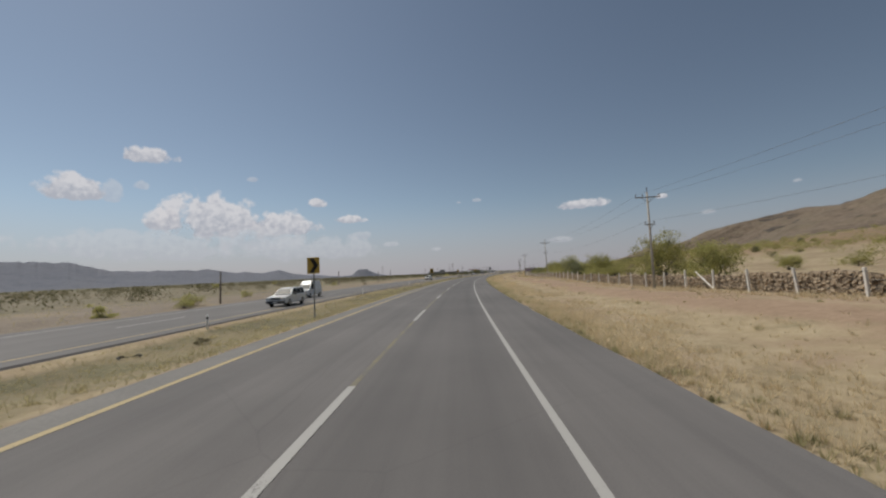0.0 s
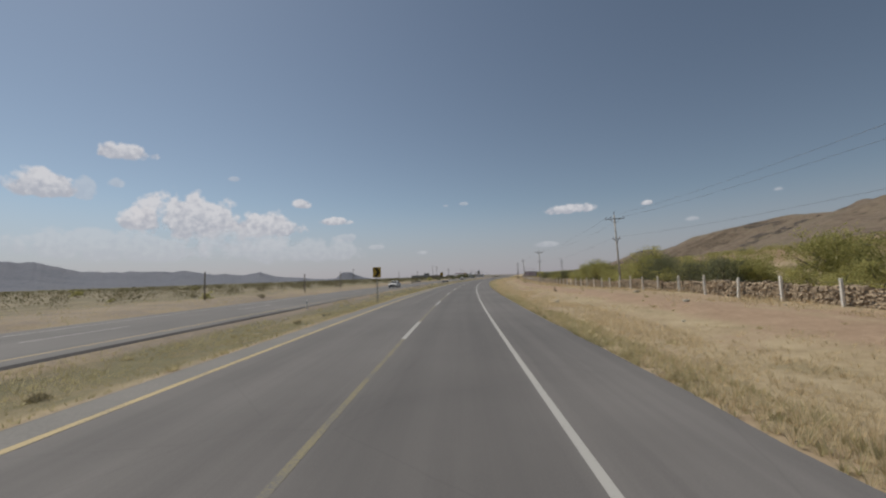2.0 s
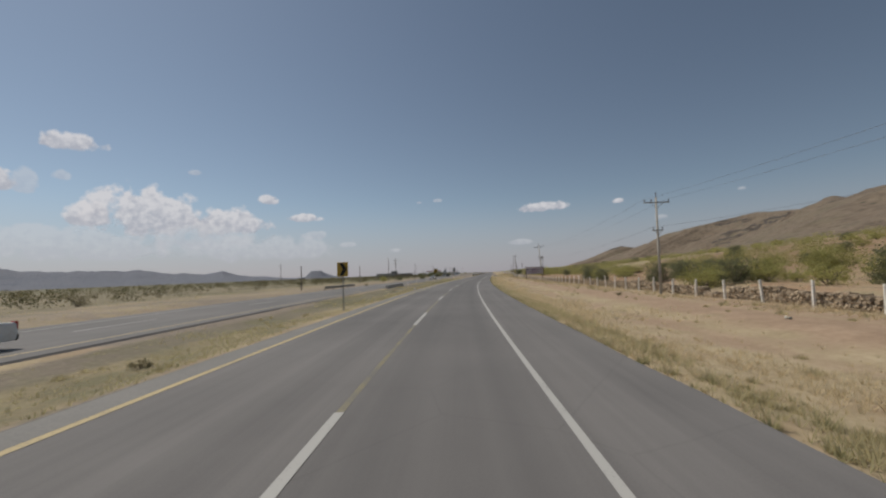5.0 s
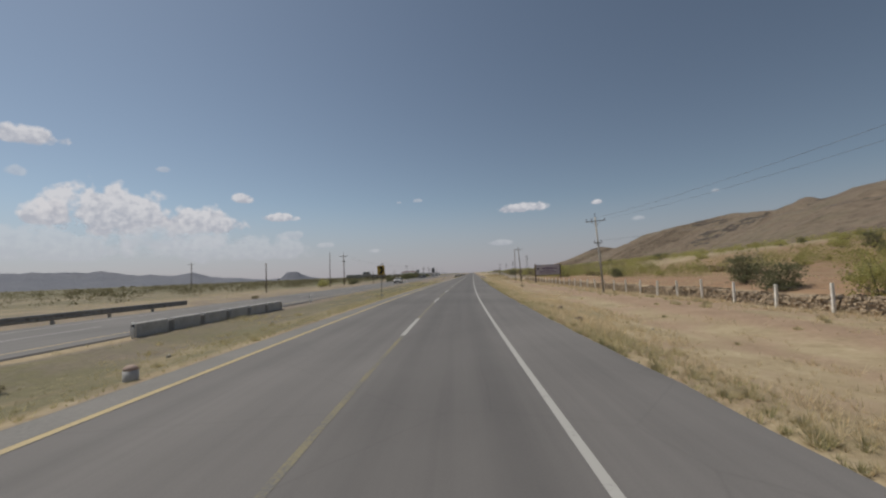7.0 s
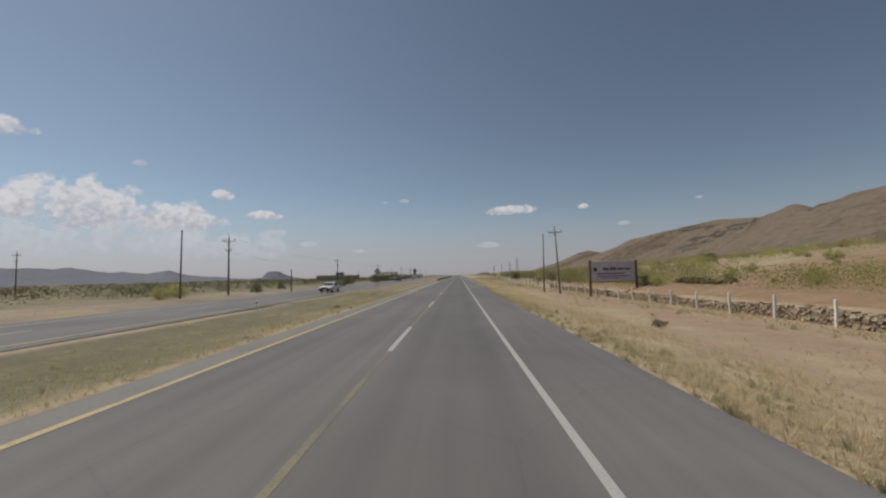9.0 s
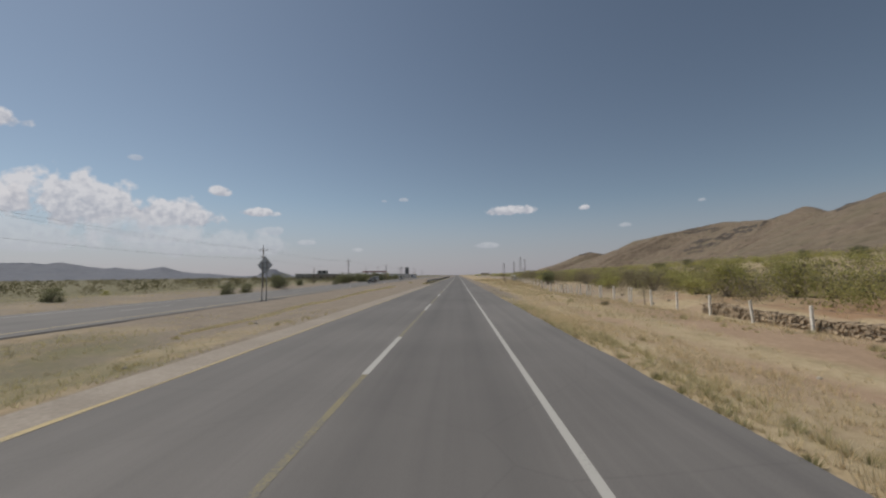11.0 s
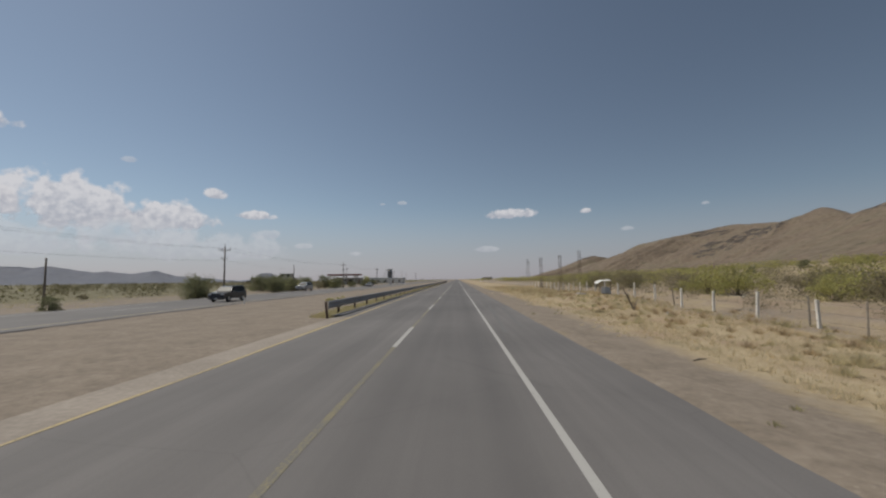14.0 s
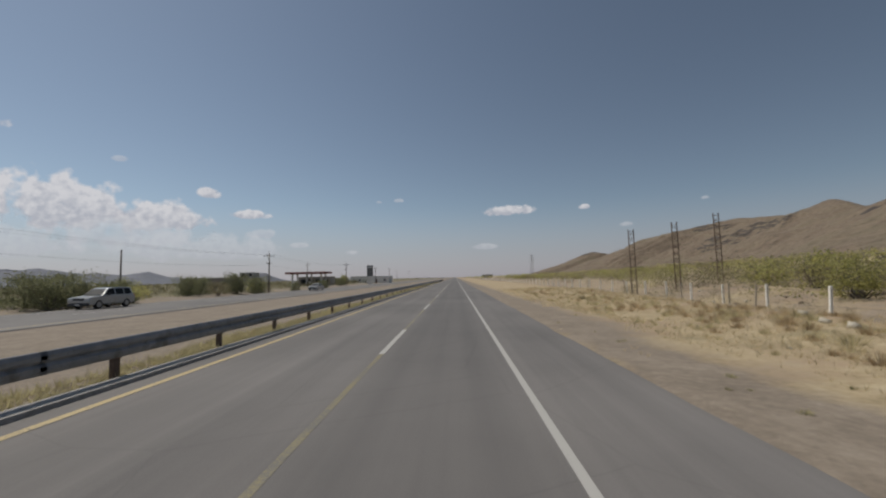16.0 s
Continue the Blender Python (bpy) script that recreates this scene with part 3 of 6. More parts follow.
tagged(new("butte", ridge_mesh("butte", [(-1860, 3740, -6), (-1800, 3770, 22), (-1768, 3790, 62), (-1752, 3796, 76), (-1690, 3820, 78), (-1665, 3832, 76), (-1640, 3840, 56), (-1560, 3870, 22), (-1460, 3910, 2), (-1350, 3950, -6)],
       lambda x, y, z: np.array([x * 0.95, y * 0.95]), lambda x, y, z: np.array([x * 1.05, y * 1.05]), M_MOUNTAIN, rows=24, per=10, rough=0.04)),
       "flat-topped butte on the horizon, tinted blue-grey for distance haze", "butte", kind="structure")


# ---- clouds ----


def cloud_material(name, amount, tone, low):
    m, n, l, b = nodes_of(name)
    n.remove(b)
    out = n["Material Output"]
    uv = n.new("ShaderNodeUVMap").outputs[0]
    pos = n.new("ShaderNodeNewGeometry").outputs["Position"]
    sep = n.new("ShaderNodeSeparateXYZ")
    l.new(uv, sep.inputs[0])
    big, fine = noise_node(n, l, pos, 0.0055, 3, 0.5), noise_node(n, l, pos, 0.018, 4, 0.5)
    x2 = calc(n, l, "POWER", calc(n, l, "ABSOLUTE", sep.outputs[0], 0), 2.0)
    up = calc(n, l, "MAXIMUM", sep.outputs[1], 0.0)
    dn = calc(n, l, "MULTIPLY", calc(n, l, "MINIMUM", sep.outputs[1], 0.0), 1.35)
    y2 = calc(n, l, "ADD", calc(n, l, "POWER", up, 2.0), calc(n, l, "POWER", calc(n, l, "ABSOLUTE", dn, 0), 3.0))
    fall = calc(n, l, "SUBTRACT", 1.0, calc(n, l, "ADD", x2, y2))
    d = calc(n, l, "ADD", fall, calc(n, l, "ADD", calc(n, l, "MULTIPLY", calc(n, l, "SUBTRACT", big, 0.5), 2.3), calc(n, l, "MULTIPLY", calc(n, l, "SUBTRACT", fine, 0.5), 0.5)))
    a = calc(n, l, "MULTIPLY", ramp(n, l, d, [(0.3, (0, 0, 0)), (0.66, (1, 1, 1))]), amount)
    # clouds glow by themselves; sunlit tops and shaded undersides are painted in the emission
    shade = calc(n, l, "ADD", calc(n, l, "MULTIPLY", sep.outputs[1], 0.3), calc(n, l, "MULTIPLY", fine, 0.9))
    e = n.new("ShaderNodeEmission")
    l.new(ramp(n, l, shade, [(0.3, low), (0.6, tone)]), e.inputs[0])
    t = n.new("ShaderNodeBsdfTransparent")
    mx = n.new("ShaderNodeMixShader")
    l.new(a, mx.inputs[0])
    l.new(t.outputs[0], mx.inputs[1])
    l.new(e.outputs[0], mx.inputs[2])
    l.new(mx.outputs[0], out.inputs[0])
    return m


M_CLOUD = cloud_material("cumulus", 0.9, (0.63, 0.62, 0.64), (0.42, 0.43, 0.48))
M_CLOUD_THIN = cloud_material("thin_cloud", 0.45, (0.55, 0.56, 0.59), (0.46, 0.47, 0.52))
CLOUD_EYE = Vector((0.0, 190.0, 2.0))


def cloud(az, el, wide, high, material, label):
    """A distant cloud: a shallow shell bowed towards the viewer; sizes in degrees."""
    d = 4650.0
    mid = Vector((math.sin(radians(az)) * math.cos(radians(el)), math.cos(radians(az)) * math.cos(radians(el)), math.sin(radians(el)))) * d + CLOUD_EYE
    w, h = d * math.tan(radians(wide / 2)), d * math.tan(radians(high / 2))
    bm = bmesh.new()
    bmesh.ops.create_grid(bm, x_segments=8, y_segments=6, size=1.0)
    layer = bm.loops.layers.uv.new("plan")
    for f in bm.faces:
        for c in f.loops:
            c[layer].uv = c.vert.co.xy
    for v in bm.verts:
        r = min(1, v.co.xy.length_squared / 2)
        v.co = Vector((v.co.x * w, v.co.y * h, (1 - r) * 0.12 * w))
    ob = new("cloud", done(bm, "cloud", material, True))
    ob.matrix_basis = look(mid, mid * 2 - CLOUD_EYE)
    return tagged(ob, label, "cloud", kind="structure")


for az, el, w, h, thin in ((-43.8, 8.3, 14.0, 8.4, 0), (-36.0, 7.7, 12.0, 5.2, 0), (-49.6, 7.8, 6.0, 3.4, 0), (-39.0, 5.6, 17.0, 4.6, 1), (-50.9, 15.4, 6.4, 2.9, 0), (-58.2, 11.0, 6.5, 4.2, 0), (-54.6, 10.9, 2.6, 3.6, 1),
                           (-51.9, 11.8, 2.4, 1.6, 1), (-31.4, 10.7, 3.6, 1.9, 0), (-26.4, 8.4, 5.4, 1.6, 0), (7.6, 8.9, 7.6, 1.9, 0), (17.5, 8.8, 2.0, 0.9, 0), (22.3, 6.2, 2.4, 0.9, 1), (-7.7, 10.7, 1.6, 0.7, 1),
                           (-10.4, 10.5, 1.0, 0.5, 1), (4.4, 4.1, 4.0, 1.0, 1), (-25.4, 6.0, 4.4, 1.5, 1), (-21.0, 4.6, 3.0, 1.0, 1), (31, 8.6, 1.4, 0.7, 1), (-14.2, 3.6, 3.0, 1.0, 1), (-39.7, 13.6, 2.0, 0.9, 1), (-33.0, 4.2, 26.0, 4.6, 1), (-52, 4.6, 24.0, 5.0, 1)):
    cloud(az, el, w, h, M_CLOUD_THIN if thin else M_CLOUD, "thin hazy white cloud low in the sky" if thin else "white fair-weather cumulus cloud with grey base")


# ---- fence, wall, poles ----


def fence_post_mesh(name, w, d, h, material):
    bm = bmesh.new()
    box(bm, -w / 2, w / 2, -d / 2, d / 2, -0.35, h, 0.012)
    for v in bm.verts:
        if v.co.z > h - 0.05:
            v.co.x *= 0.86
            v.co.y *= 0.86
    return done(bm, name, material)


def gz(s, u):
    return float(ground_z(s, u))


def sweep(name, pts, r, material, seg=5):
    """One continuous thin cable through the points."""
    verts, faces = [], []
    for i, p in enumerate(pts):
        d = (pts[min(i + 1, len(pts) - 1)] - pts[max(i - 1, 0)]).normalized()
        a = d.cross(Vector((0, 0, 1))).normalized()
        b = a.cross(d)
        verts += [p + (a * math.cos(2 * math.pi * k / seg) + b * math.sin(2 * math.pi * k / seg)) * r for k in range(seg)]
    for i in range(len(pts) - 1):
        faces += [(i * seg + k, i * seg + (k + 1) % seg, (i + 1) * seg + (k + 1) % seg, (i + 1) * seg + k) for k in range(seg)]
    faces += [tuple(range(seg)), tuple((len(pts) - 1) * seg + k for k in range(seg))]
    return mesh_of(name, verts, faces, material, True)


# posts counted along the fence: post number, place along the road
POST_NO = [-22, 0, 6, 17, 22, 51, 56, 79, 82, 90, 93, 97, 102, 106, 170]
POST_AT = [-55, 25.6, 47.0, 87.2, 103.6, 206.9, 225.2, 310.3, 321.7, 354.1, 365.6, 382.0, 401.6, 418.6, 690]
POST_S = np.interp(np.arange(-22, 170), POST_NO, POST_AT)


def build_fence():
    """One long roadside fence: concrete posts, thin wooden stays further on, three wires."""
    rng = random.Random(4)
    fence = root("fence", pose(0, 0, 0), "white concrete post and wire fence along the verge", "fence")
    tall = fence_post_mesh("post", 0.14, 0.13, 1.44, M_POST)
    slim = fence_post_mesh("thin_post", 0.1, 0.09, 1.42, M_POST)
    stay = fence_post_mesh("stay", 0.09, 0.08, 1.4, M_POST_OLD)
    for s in POST_S:
        u = float(fence_u(s))
        lean = rng.uniform(-2.5, 2.5)
        if rng.random() < 0.07:
            lean *= 3
        m = spot(s, u, float(ground_z(s, u)) - rng.uniform(0, 0.16), rng.uniform(-6, 6)) @ pose(0, 0, 0, rng.uniform(-3, 3), lean, 0)
        part("post", tall, None, fence, m=m)
    for s in (303.4, 306.7, 310.0, 313.4, 316.8, 320.2, 323.9, 327.6):
        u = float(fence_u(s)) + 0.05
        part("thin_post", slim, None, fence, "slim pale post", m=spot(s, u, float(ground_z(s, u)), rng.uniform(-6, 6)) @ pose(0, 0, 0, rng.uniform(-3, 3), rng.uniform(-3, 3), 0))
    for s in (300.5, 314.6, 325.0, 333.2, 341.5, 352.0, 354.7, 366.8, 380.5, 395.2, 407.0, 409.6, 416.0, 428.0, 441.0):
        u = float(fence_u(s)) + 0.08
        part("stay", stay, None, fence, "crooked weathered grey stay", m=spot(s, u, float(ground_z(s, u)), rng.uniform(0, 90)) @ pose(0, 0, 0, rng.uniform(-6, 6), rng.uniform(-7, 7), 0))
    for s in (28.7,):
        bm = bmesh.new()
        tube(bm, (0, 0, 1.25), (0, -2.3, -0.1), 0.05, 0.05, 8)
        part("brace", bm, M_POST, fence, "leaning white brace bar", m=spot(s + 2.4, float(fence_u(s)) - 0.12, gz(s, float(fence_u(s)))))
    for h in (0.35, 0.75, 1.15):
        pts = [Vector(at(q, fence_u(q) - 0.1, ground_z(q, fence_u(q)) + h)) for q in np.arange(-45, 690, 4.12)]
        part("wire", sweep("wire", pts, 0.006, M_WIRE, 3), None, fence, "thin fence wire")
    return fence


build_fence()


def wire_mesh(name, a, b, sag, r, material, steps=14):
    a, b = Vector(a), Vector(b)
    return sweep(name, [a.lerp(b, i / steps) - Vector((0, 0, sag * 4 * (i / steps) * (1 - i / steps))) for i in range(steps + 1)], r, material)


def utility_pole(h, arms, material, label, m, r=0.16, arm_len=2.2):
    """A pole with crossarms (height from the top, length) and pin insulators."""
    pole = root("utility_pole", m, label, "utility pole", "power line poles")
    bm = bmesh.new()
    tube(bm, (0, 0, -1.0), (0, 0, h), r, r * 0.62, 12)
    part("shaft", bm, material, pole, smooth=True)
    for drop, length in arms:
        bm = bmesh.new()
        box(bm, -length / 2, length / 2, -0.13, -0.03 - 0.0, h - drop - 0.045, h - drop + 0.045, 0.01)
        tube(bm, (-length * 0.3, -0.13, h - drop), (0, -0.13, h - drop - 0.5), 0.02, 0.02, 5)
        tube(bm, (length * 0.3, -0.13, h - drop), (0, -0.13, h - drop - 0.5), 0.02, 0.02, 5)
        arm = part("crossarm", bm, M_GALV, pole, "galvanised steel crossarm")
        for x in ([-length * 0.46, -length * 0.2, length * 0.46] if length > 1.4 else [-length * 0.42, length * 0.42]):
            bm = bmesh.new()
            tube(bm, (x, -0.08, h - drop + 0.05), (x, -0.08, h - drop + 0.16), 0.02, 0.02, 6)
            tube(bm, (x, -0.08, h - drop + 0.16), (x, -0.08, h - drop + 0.28), 0.06, 0.035, 8)
            part("insulator", bm, M_INSULATOR, arm)
    bm = bmesh.new()
    tube(bm, (0, -0.02, h), (0, -0.02, h + 0.35), 0.03, 0.03, 6)
    tube(bm, (0, -0.02, h + 0.3), (0, -0.02, h + 0.45), 0.06, 0.035, 8)
    part("insulator", bm, M_INSULATOR, pole)
    return pole


RIGHT_POLES = [(-24, 17.2, 0.0), (36.2, 17.1, 0.5), (98.0, 18.5, 1.8), (157, 17.0, -0.8), (214.3, 15.6, 3.0)]
tops = []
for s, u, lean in RIGHT_POLES:
    z = gz(s, u)
    h = {36.2: 8.6, 98.0: 8.8, 214.3: 8.5}.get(s, 8.5)
    utility_pole(h, ((0.45, 2.2), (2.9, 0.9)), M_POLE_GREY, "tall grey power pole with steel crossarm beside the fence", spot(s, u, z) @ pose(0, 0, 0, 0, -lean, 0), 0.125)
    tops.append((s, u, z + h))
for a, b in zip(tops, tops[1:]):
    for du, dz in ((-1.0, -0.2), (1.0, -0.2), (-0.4, -2.65)):
        tagged(new("power_wire", wire_mesh("power_wire", at(a[0], a[1] + du, a[2] + dz), at(b[0], b[1] + du, b[2] + dz), 0.9, 0.007, M_WIRE)), "thin grey overhead power wire between poles", "wire")
LEFT_POLES = [(271.9, -32.8, 8.3), (341.0, -38.4, 8.0), (397.0, -37.0, 8.0), (454.3, -34.5, 7.6), (512, -36, 7.8), (570, -38, 7.8), (298, -95, 9.2)]
lt = []
for s, u, h in LEFT_POLES:
    utility_pole(h, ((0.55, 2.0), (1.9, 1.0)), M_POLE, "dark wooden power pole with crossarm beyond the far carriageway", spot(s, u, gz(s, u)), 0.15)
    lt.append((s, u, gz(s, u) + h))
for a, b in zip(lt[:6], lt[1:6]):
    for du, dz in ((-0.9, -0.3), (0.9, -0.3), (0.0, -2.2)):
        tagged(new("power_wire", wire_mesh("power_wire", at(a[0], a[1] + du, a[2] + dz), at(b[0], b[1] + du, b[2] + dz), 0.8, 0.008, M_WIRE)), "thin grey overhead power wire between poles", "wire")


def bare_pole(s, u, h, label):
    pole = root("bare_pole", spot(s, u, gz(s, u)) @ pose(0, 0, 0, 0, random.uniform(-1.2, 1.2), 0), label, "pole")
    bm = bmesh.new()
    tube(bm, (0, 0, -0.8), (0, 0, h), 0.11, 0.08, 10)
    part("shaft", bm, M_POLE, pole, smooth=True)
    bm = bmesh.new()
    tube(bm, (0, 0, h - 0.25), (0, 0, h - 0.1), 0.095, 0.095, 10)
    part("band", bm, M_GALV, pole, "steel band near the top")
    return pole

for s, u, h in ((41.6, -26.3, 3.5), (98.5, -34.0, 3.7), (117, -29.0, 3.3), (144.7, -33.2, 4.0), (190.0, -30.3, 4.4), (236.3, -35.0, 5.2), (262.8, -33.3, 8.3), (279.7, -27.0, 3.8), (372, -39.6, 4.6), (425, -37.5, 6.2)):
    bare_pole(s, u, h, "bare dark wooden pole beyond the far carriageway")
bare_pole(274.7, 12.4, 8.4, "tall bare wooden pole beside the verge")
utility_pole(8.5, ((0.4, 1.8),), M_POLE, "dark wooden power pole with crossarm near the billboard", spot(269.0, 13.25, gz(269.0, 13.25)) @ pose(0, 0, 0, 0, -2.5, 0), 0.14)


def lattice_mast(s, u, h):
    """A flat steel ladder mast: two legs, rungs and diagonals."""
    mast = root("lattice_mast", spot(s, u, gz(s, u)) @ pose(0, 0, 0, 0, -0.6, 0), "dark rusty steel ladder mast behind the fence", "mast", "ladder masts")
    for x in (-0.27, 0.27):
        bm = bmesh.new()
        box(bm, x - 0.036, x + 0.036, -0.036, 0.036, -0.5, h, 0.006)
        part("leg", bm, M_RUST, mast)
    for k in range(int(h / 0.34)):
        z = 0.4 + k * 0.34
        bm = bmesh.new()
        tube(bm, (-0.25, 0, z), (0.25, 0, z), 0.02, 0.02, 5)
        tube(bm, (-0.25, 0.02, z), (0.25, 0.02, min(z + 0.33, h)) if k % 2 else (0.25, 0.02, max(z - 0.33, 0.1)), 0.016, 0.016, 5)
        part("rung", bm, M_RUST, mast)
    return mast


for s, u, h in ((423.0, 18.5, 6.7), (422.0, 22.4, 6.8), (422.0, 26.6, 7.1)):
    lattice_mast(s, u, h)

# ---- guardrail and kerb ----


def w_beam(name, s0, s1, u, z, material, flip=1):
    """A W-profile beam that follows the road."""
    prof = [(0.0, 0.31), (0.03, 0.30), (0.075, 0.25), (0.075, 0.2), (0.01, 0.155), (0.075, 0.11), (0.075, 0.06), (0.03, 0.01), (0.0, 0.0), (-0.012, 0.0), (0.015, 0.02), (0.06, 0.07), (0.06, 0.1), (-0.005, 0.155), (0.06, 0.21), (0.06, 0.24), (0.02, 0.288), (-0.012, 0.31)]
    ss = np.append(np.arange(s0, s1, 2.0), s1)
    verts = np.stack([at(ss, u + flip * a * 0.75, z + b * 1.38) for a, b in prof], 1).reshape(-1, 3)
    nc = len(prof)
    faces = [(i * nc + j, i * nc + (j + 1) % nc, (i + 1) * nc + (j + 1) % nc, (i + 1) * nc + j) for i in range(len(ss) - 1) for j in range(nc)]
    faces += [tuple(range(nc)), tuple((len(ss) - 1) * nc + j for j in range(nc))]
    return mesh_of(name, verts, faces, material, False)


def guardrail(s0, s1, u, z, gap, label, flip=1, post_mat=M_RUST, beam_mat=M_RAIL, first=0.25):
    rail = root("guardrail", pose(0, 0, 0), label, "guardrail")
    s = s0
    while s < s1 - 1:
        e = min(s + 3.9 * 2, s1)
        me = w_beam("beam", s, e + 0.12, u, z, beam_mat, flip)
        part("beam", me, None, rail)
        s = e
    bm = bmesh.new()
    box(bm, -0.05, 0.05, -0.09, 0.09, -0.6, z + 0.36, 0.006)
    box(bm, 0.05, 0.12, -0.06, 0.06, z + 0.02, z + 0.28)
    post = done(bm, "post", post_mat)
    s = s0 + first
    while s < s1:
        part("post", post, None, rail, m=spot(s, u - 0.13 * flip, gz(s, u), 0 if flip > 0 else 180))
        s += gap
    return rail


guardrail(357.2, 620.0, -7.2, 0.47, 3.81, "dark weathered steel guardrail on posts along the median", first=2.45)
tagged(new("kerb", strip("kerb", 357.6, 620, -7.1, -6.66, 0.085, M_KERB, thick=0.12, lip=0.02)), "low grey concrete kerb under the guardrail", "kerb", kind="structure")


def end_plate():
    """The bent, pale end piece of the guardrail."""
    bm = bmesh.new()
    box(bm, -0.06, 0.05, -0.08, 0.08, -0.5, 0.9, 0.012)
    ob = new("rail_end", done(bm, "rail_end", M_RUST))
    ob.matrix_basis = spot(357.55, -7.34, gz(357.5, -7.34)) @ pose(0, 0, 0, 5, -4, 4)
    tagged(ob, "leaning rusty end post of the guardrail", "guardrail end")


end_plate()
guardrail(188.4, 204.2, -25.3, 0.12, 3.9, "grey steel guardrail on the outer side of the far carriageway", 1, M_GALV, M_GALV)


def parapet(s0, s1, u, h, label):
    """A low concrete bridge parapet in blocks; darker panels stand in for the shaded openings between them."""
    p = root("parapet", pose(0, 0, 0), label, "parapet")
    s = s0
    while s < s1:
        bm = bmesh.new()
        box(bm, -0.14, 0.14, 0.0, 1.85, -0.4, h, 0.03)
        part("block", bm, M_CONCRETE, p, m=spot(s, u, 0.0))
        # opening closed by a set-back panel, its shade given by darker concrete
        bm = bmesh.new()
        box(bm, -0.1, 0.1, 1.85, 2.2, -0.4, h * 0.8, 0.01)
        part("gap_panel", bm, M_KERB, p, "recessed panel, darker in colour for the shade of an opening", m=spot(s, u, 0.0))
        s += 2.2
    return p


M_CONCRETE = surface("aged_concrete", (0.4, 0.385, 0.375), (0.53, 0.515, 0.495), 5, 0.6, stain=(0.36, 0.34, 0.31))
parapet(184.9, 197.5, -13.5, 0.5, "pale concrete parapet of a culvert beside the far carriageway")

# ---- signs ----
M_SIGN_YELLOW = surface("sign_yellow", (0.42, 0.26, 0.025), (0.52, 0.34, 0.045), 4, 1, rough=0.5, bumps=0)
M_BLACK = surface("sign_black", (0.012, 0.012, 0.013), (0.03, 0.03, 0.032), 6, 1, rough=0.6, bumps=0)
M_BOARD = surface("billboard_face", (0.46, 0.43, 0.47), (0.58, 0.55, 0.59), 2.5, 0.5, rough=0.7, bumps=0.05, stain=(0.3, 0.28, 0.29))
M_PRINT = surface("purple_print", (0.1, 0.06, 0.13), (0.17, 0.11, 0.2), 4, 1, bumps=0)
M_WHITE = surface("white_paint", (0.62, 0.61, 0.58), (0.78, 0.77, 0.74), 5, 0.8, rough=0.5, bumps=0.05, stain=(0.5, 0.46, 0.4))


def chevron_sign(s, u, turn, lift):
    """A curve sign; lift raises the plate on a longer post."""
    sign = root("chevron_sign", spot(s, u, gz(s, u) + lift, turn), "yellow curve sign with a black chevron on a steel post", "road sign", "curve signs")
    bm = bmesh.new()
    box(bm, -0.035, 0.035, -0.01, 0.05, -1.4, 2.8, 0.006)
    part("post", bm, M_GALV, sign)
    bm = bmesh.new()
    box(bm, -0.39, 0.39, -0.035, -0.015, 1.98, 2.94, 0.008)
    plate = part("plate", bm, M_SIGN_YELLOW, sign, "yellow sign plate")
    bm = bmesh.new()
    v = [bm.verts.new((x, -0.0395, z)) for x, z in ((-0.24, 2.88), (0.04, 2.88), (0.31, 2.46), (0.04, 2.04), (-0.24, 2.04), (0.03, 2.46))]
    bm.faces.new(v)
    bmesh.ops.solidify(bm, geom=bm.faces[:], thickness=0.003)
    part("chevron", bm, M_BLACK, plate, "black arrow pointing right")
    for z in (2.15, 2.75):
        bm = bmesh.new()
        tube(bm, (0, -0.03, z), (0, -0.048, z), 0.018, 0.018, 8)
        part("bolt", bm, M_GALV, plate)
    return sign


for s, u, lift in ((23.0, -8.5, 0.62), (85.8, -8.05, 0.38), (147.6, -8.0, 0.3), (209.3, -8.3, 0.4)):
    chevron_sign(s, u, -6, lift)


M_ALU = surface("bare_aluminium", (0.42, 0.42, 0.42), (0.54, 0.54, 0.53), 5, 0.8, rough=0.5, metal=0.2, bumps=0.05, stain=(0.34, 0.33, 0.32))


def diamond_sign(s, u):
    sign = root("diamond_sign", spot(s, u, gz(s, u), -12), "grey back of a diamond road sign on two thin posts", "road sign")
    for x in (-0.22, 0.22):
        bm = bmesh.new()
        box(bm, x - 0.03, x + 0.03, -0.06, 0.0, -0.5, 3.4, 0.006)
        part("post", bm, M_GALV, sign)
    bm = bmesh.new()
    box(bm, -0.55, 0.55, 0.02, 0.035, -0.55, 0.55, 0.01, pose(0, 0, 3.15, 0, 45, 0))
    part("plate", bm, M_ALU, sign, "bare aluminium back of the plate")
    for z in (2.9, 3.35):
        bm = bmesh.new()
        box(bm, -0.42, 0.42, 0.0, 0.018, z - 0.03, z + 0.03)
        part("bracket", bm, M_RAIL, sign)
    return sign


diamond_sign(298.0, -16.75)


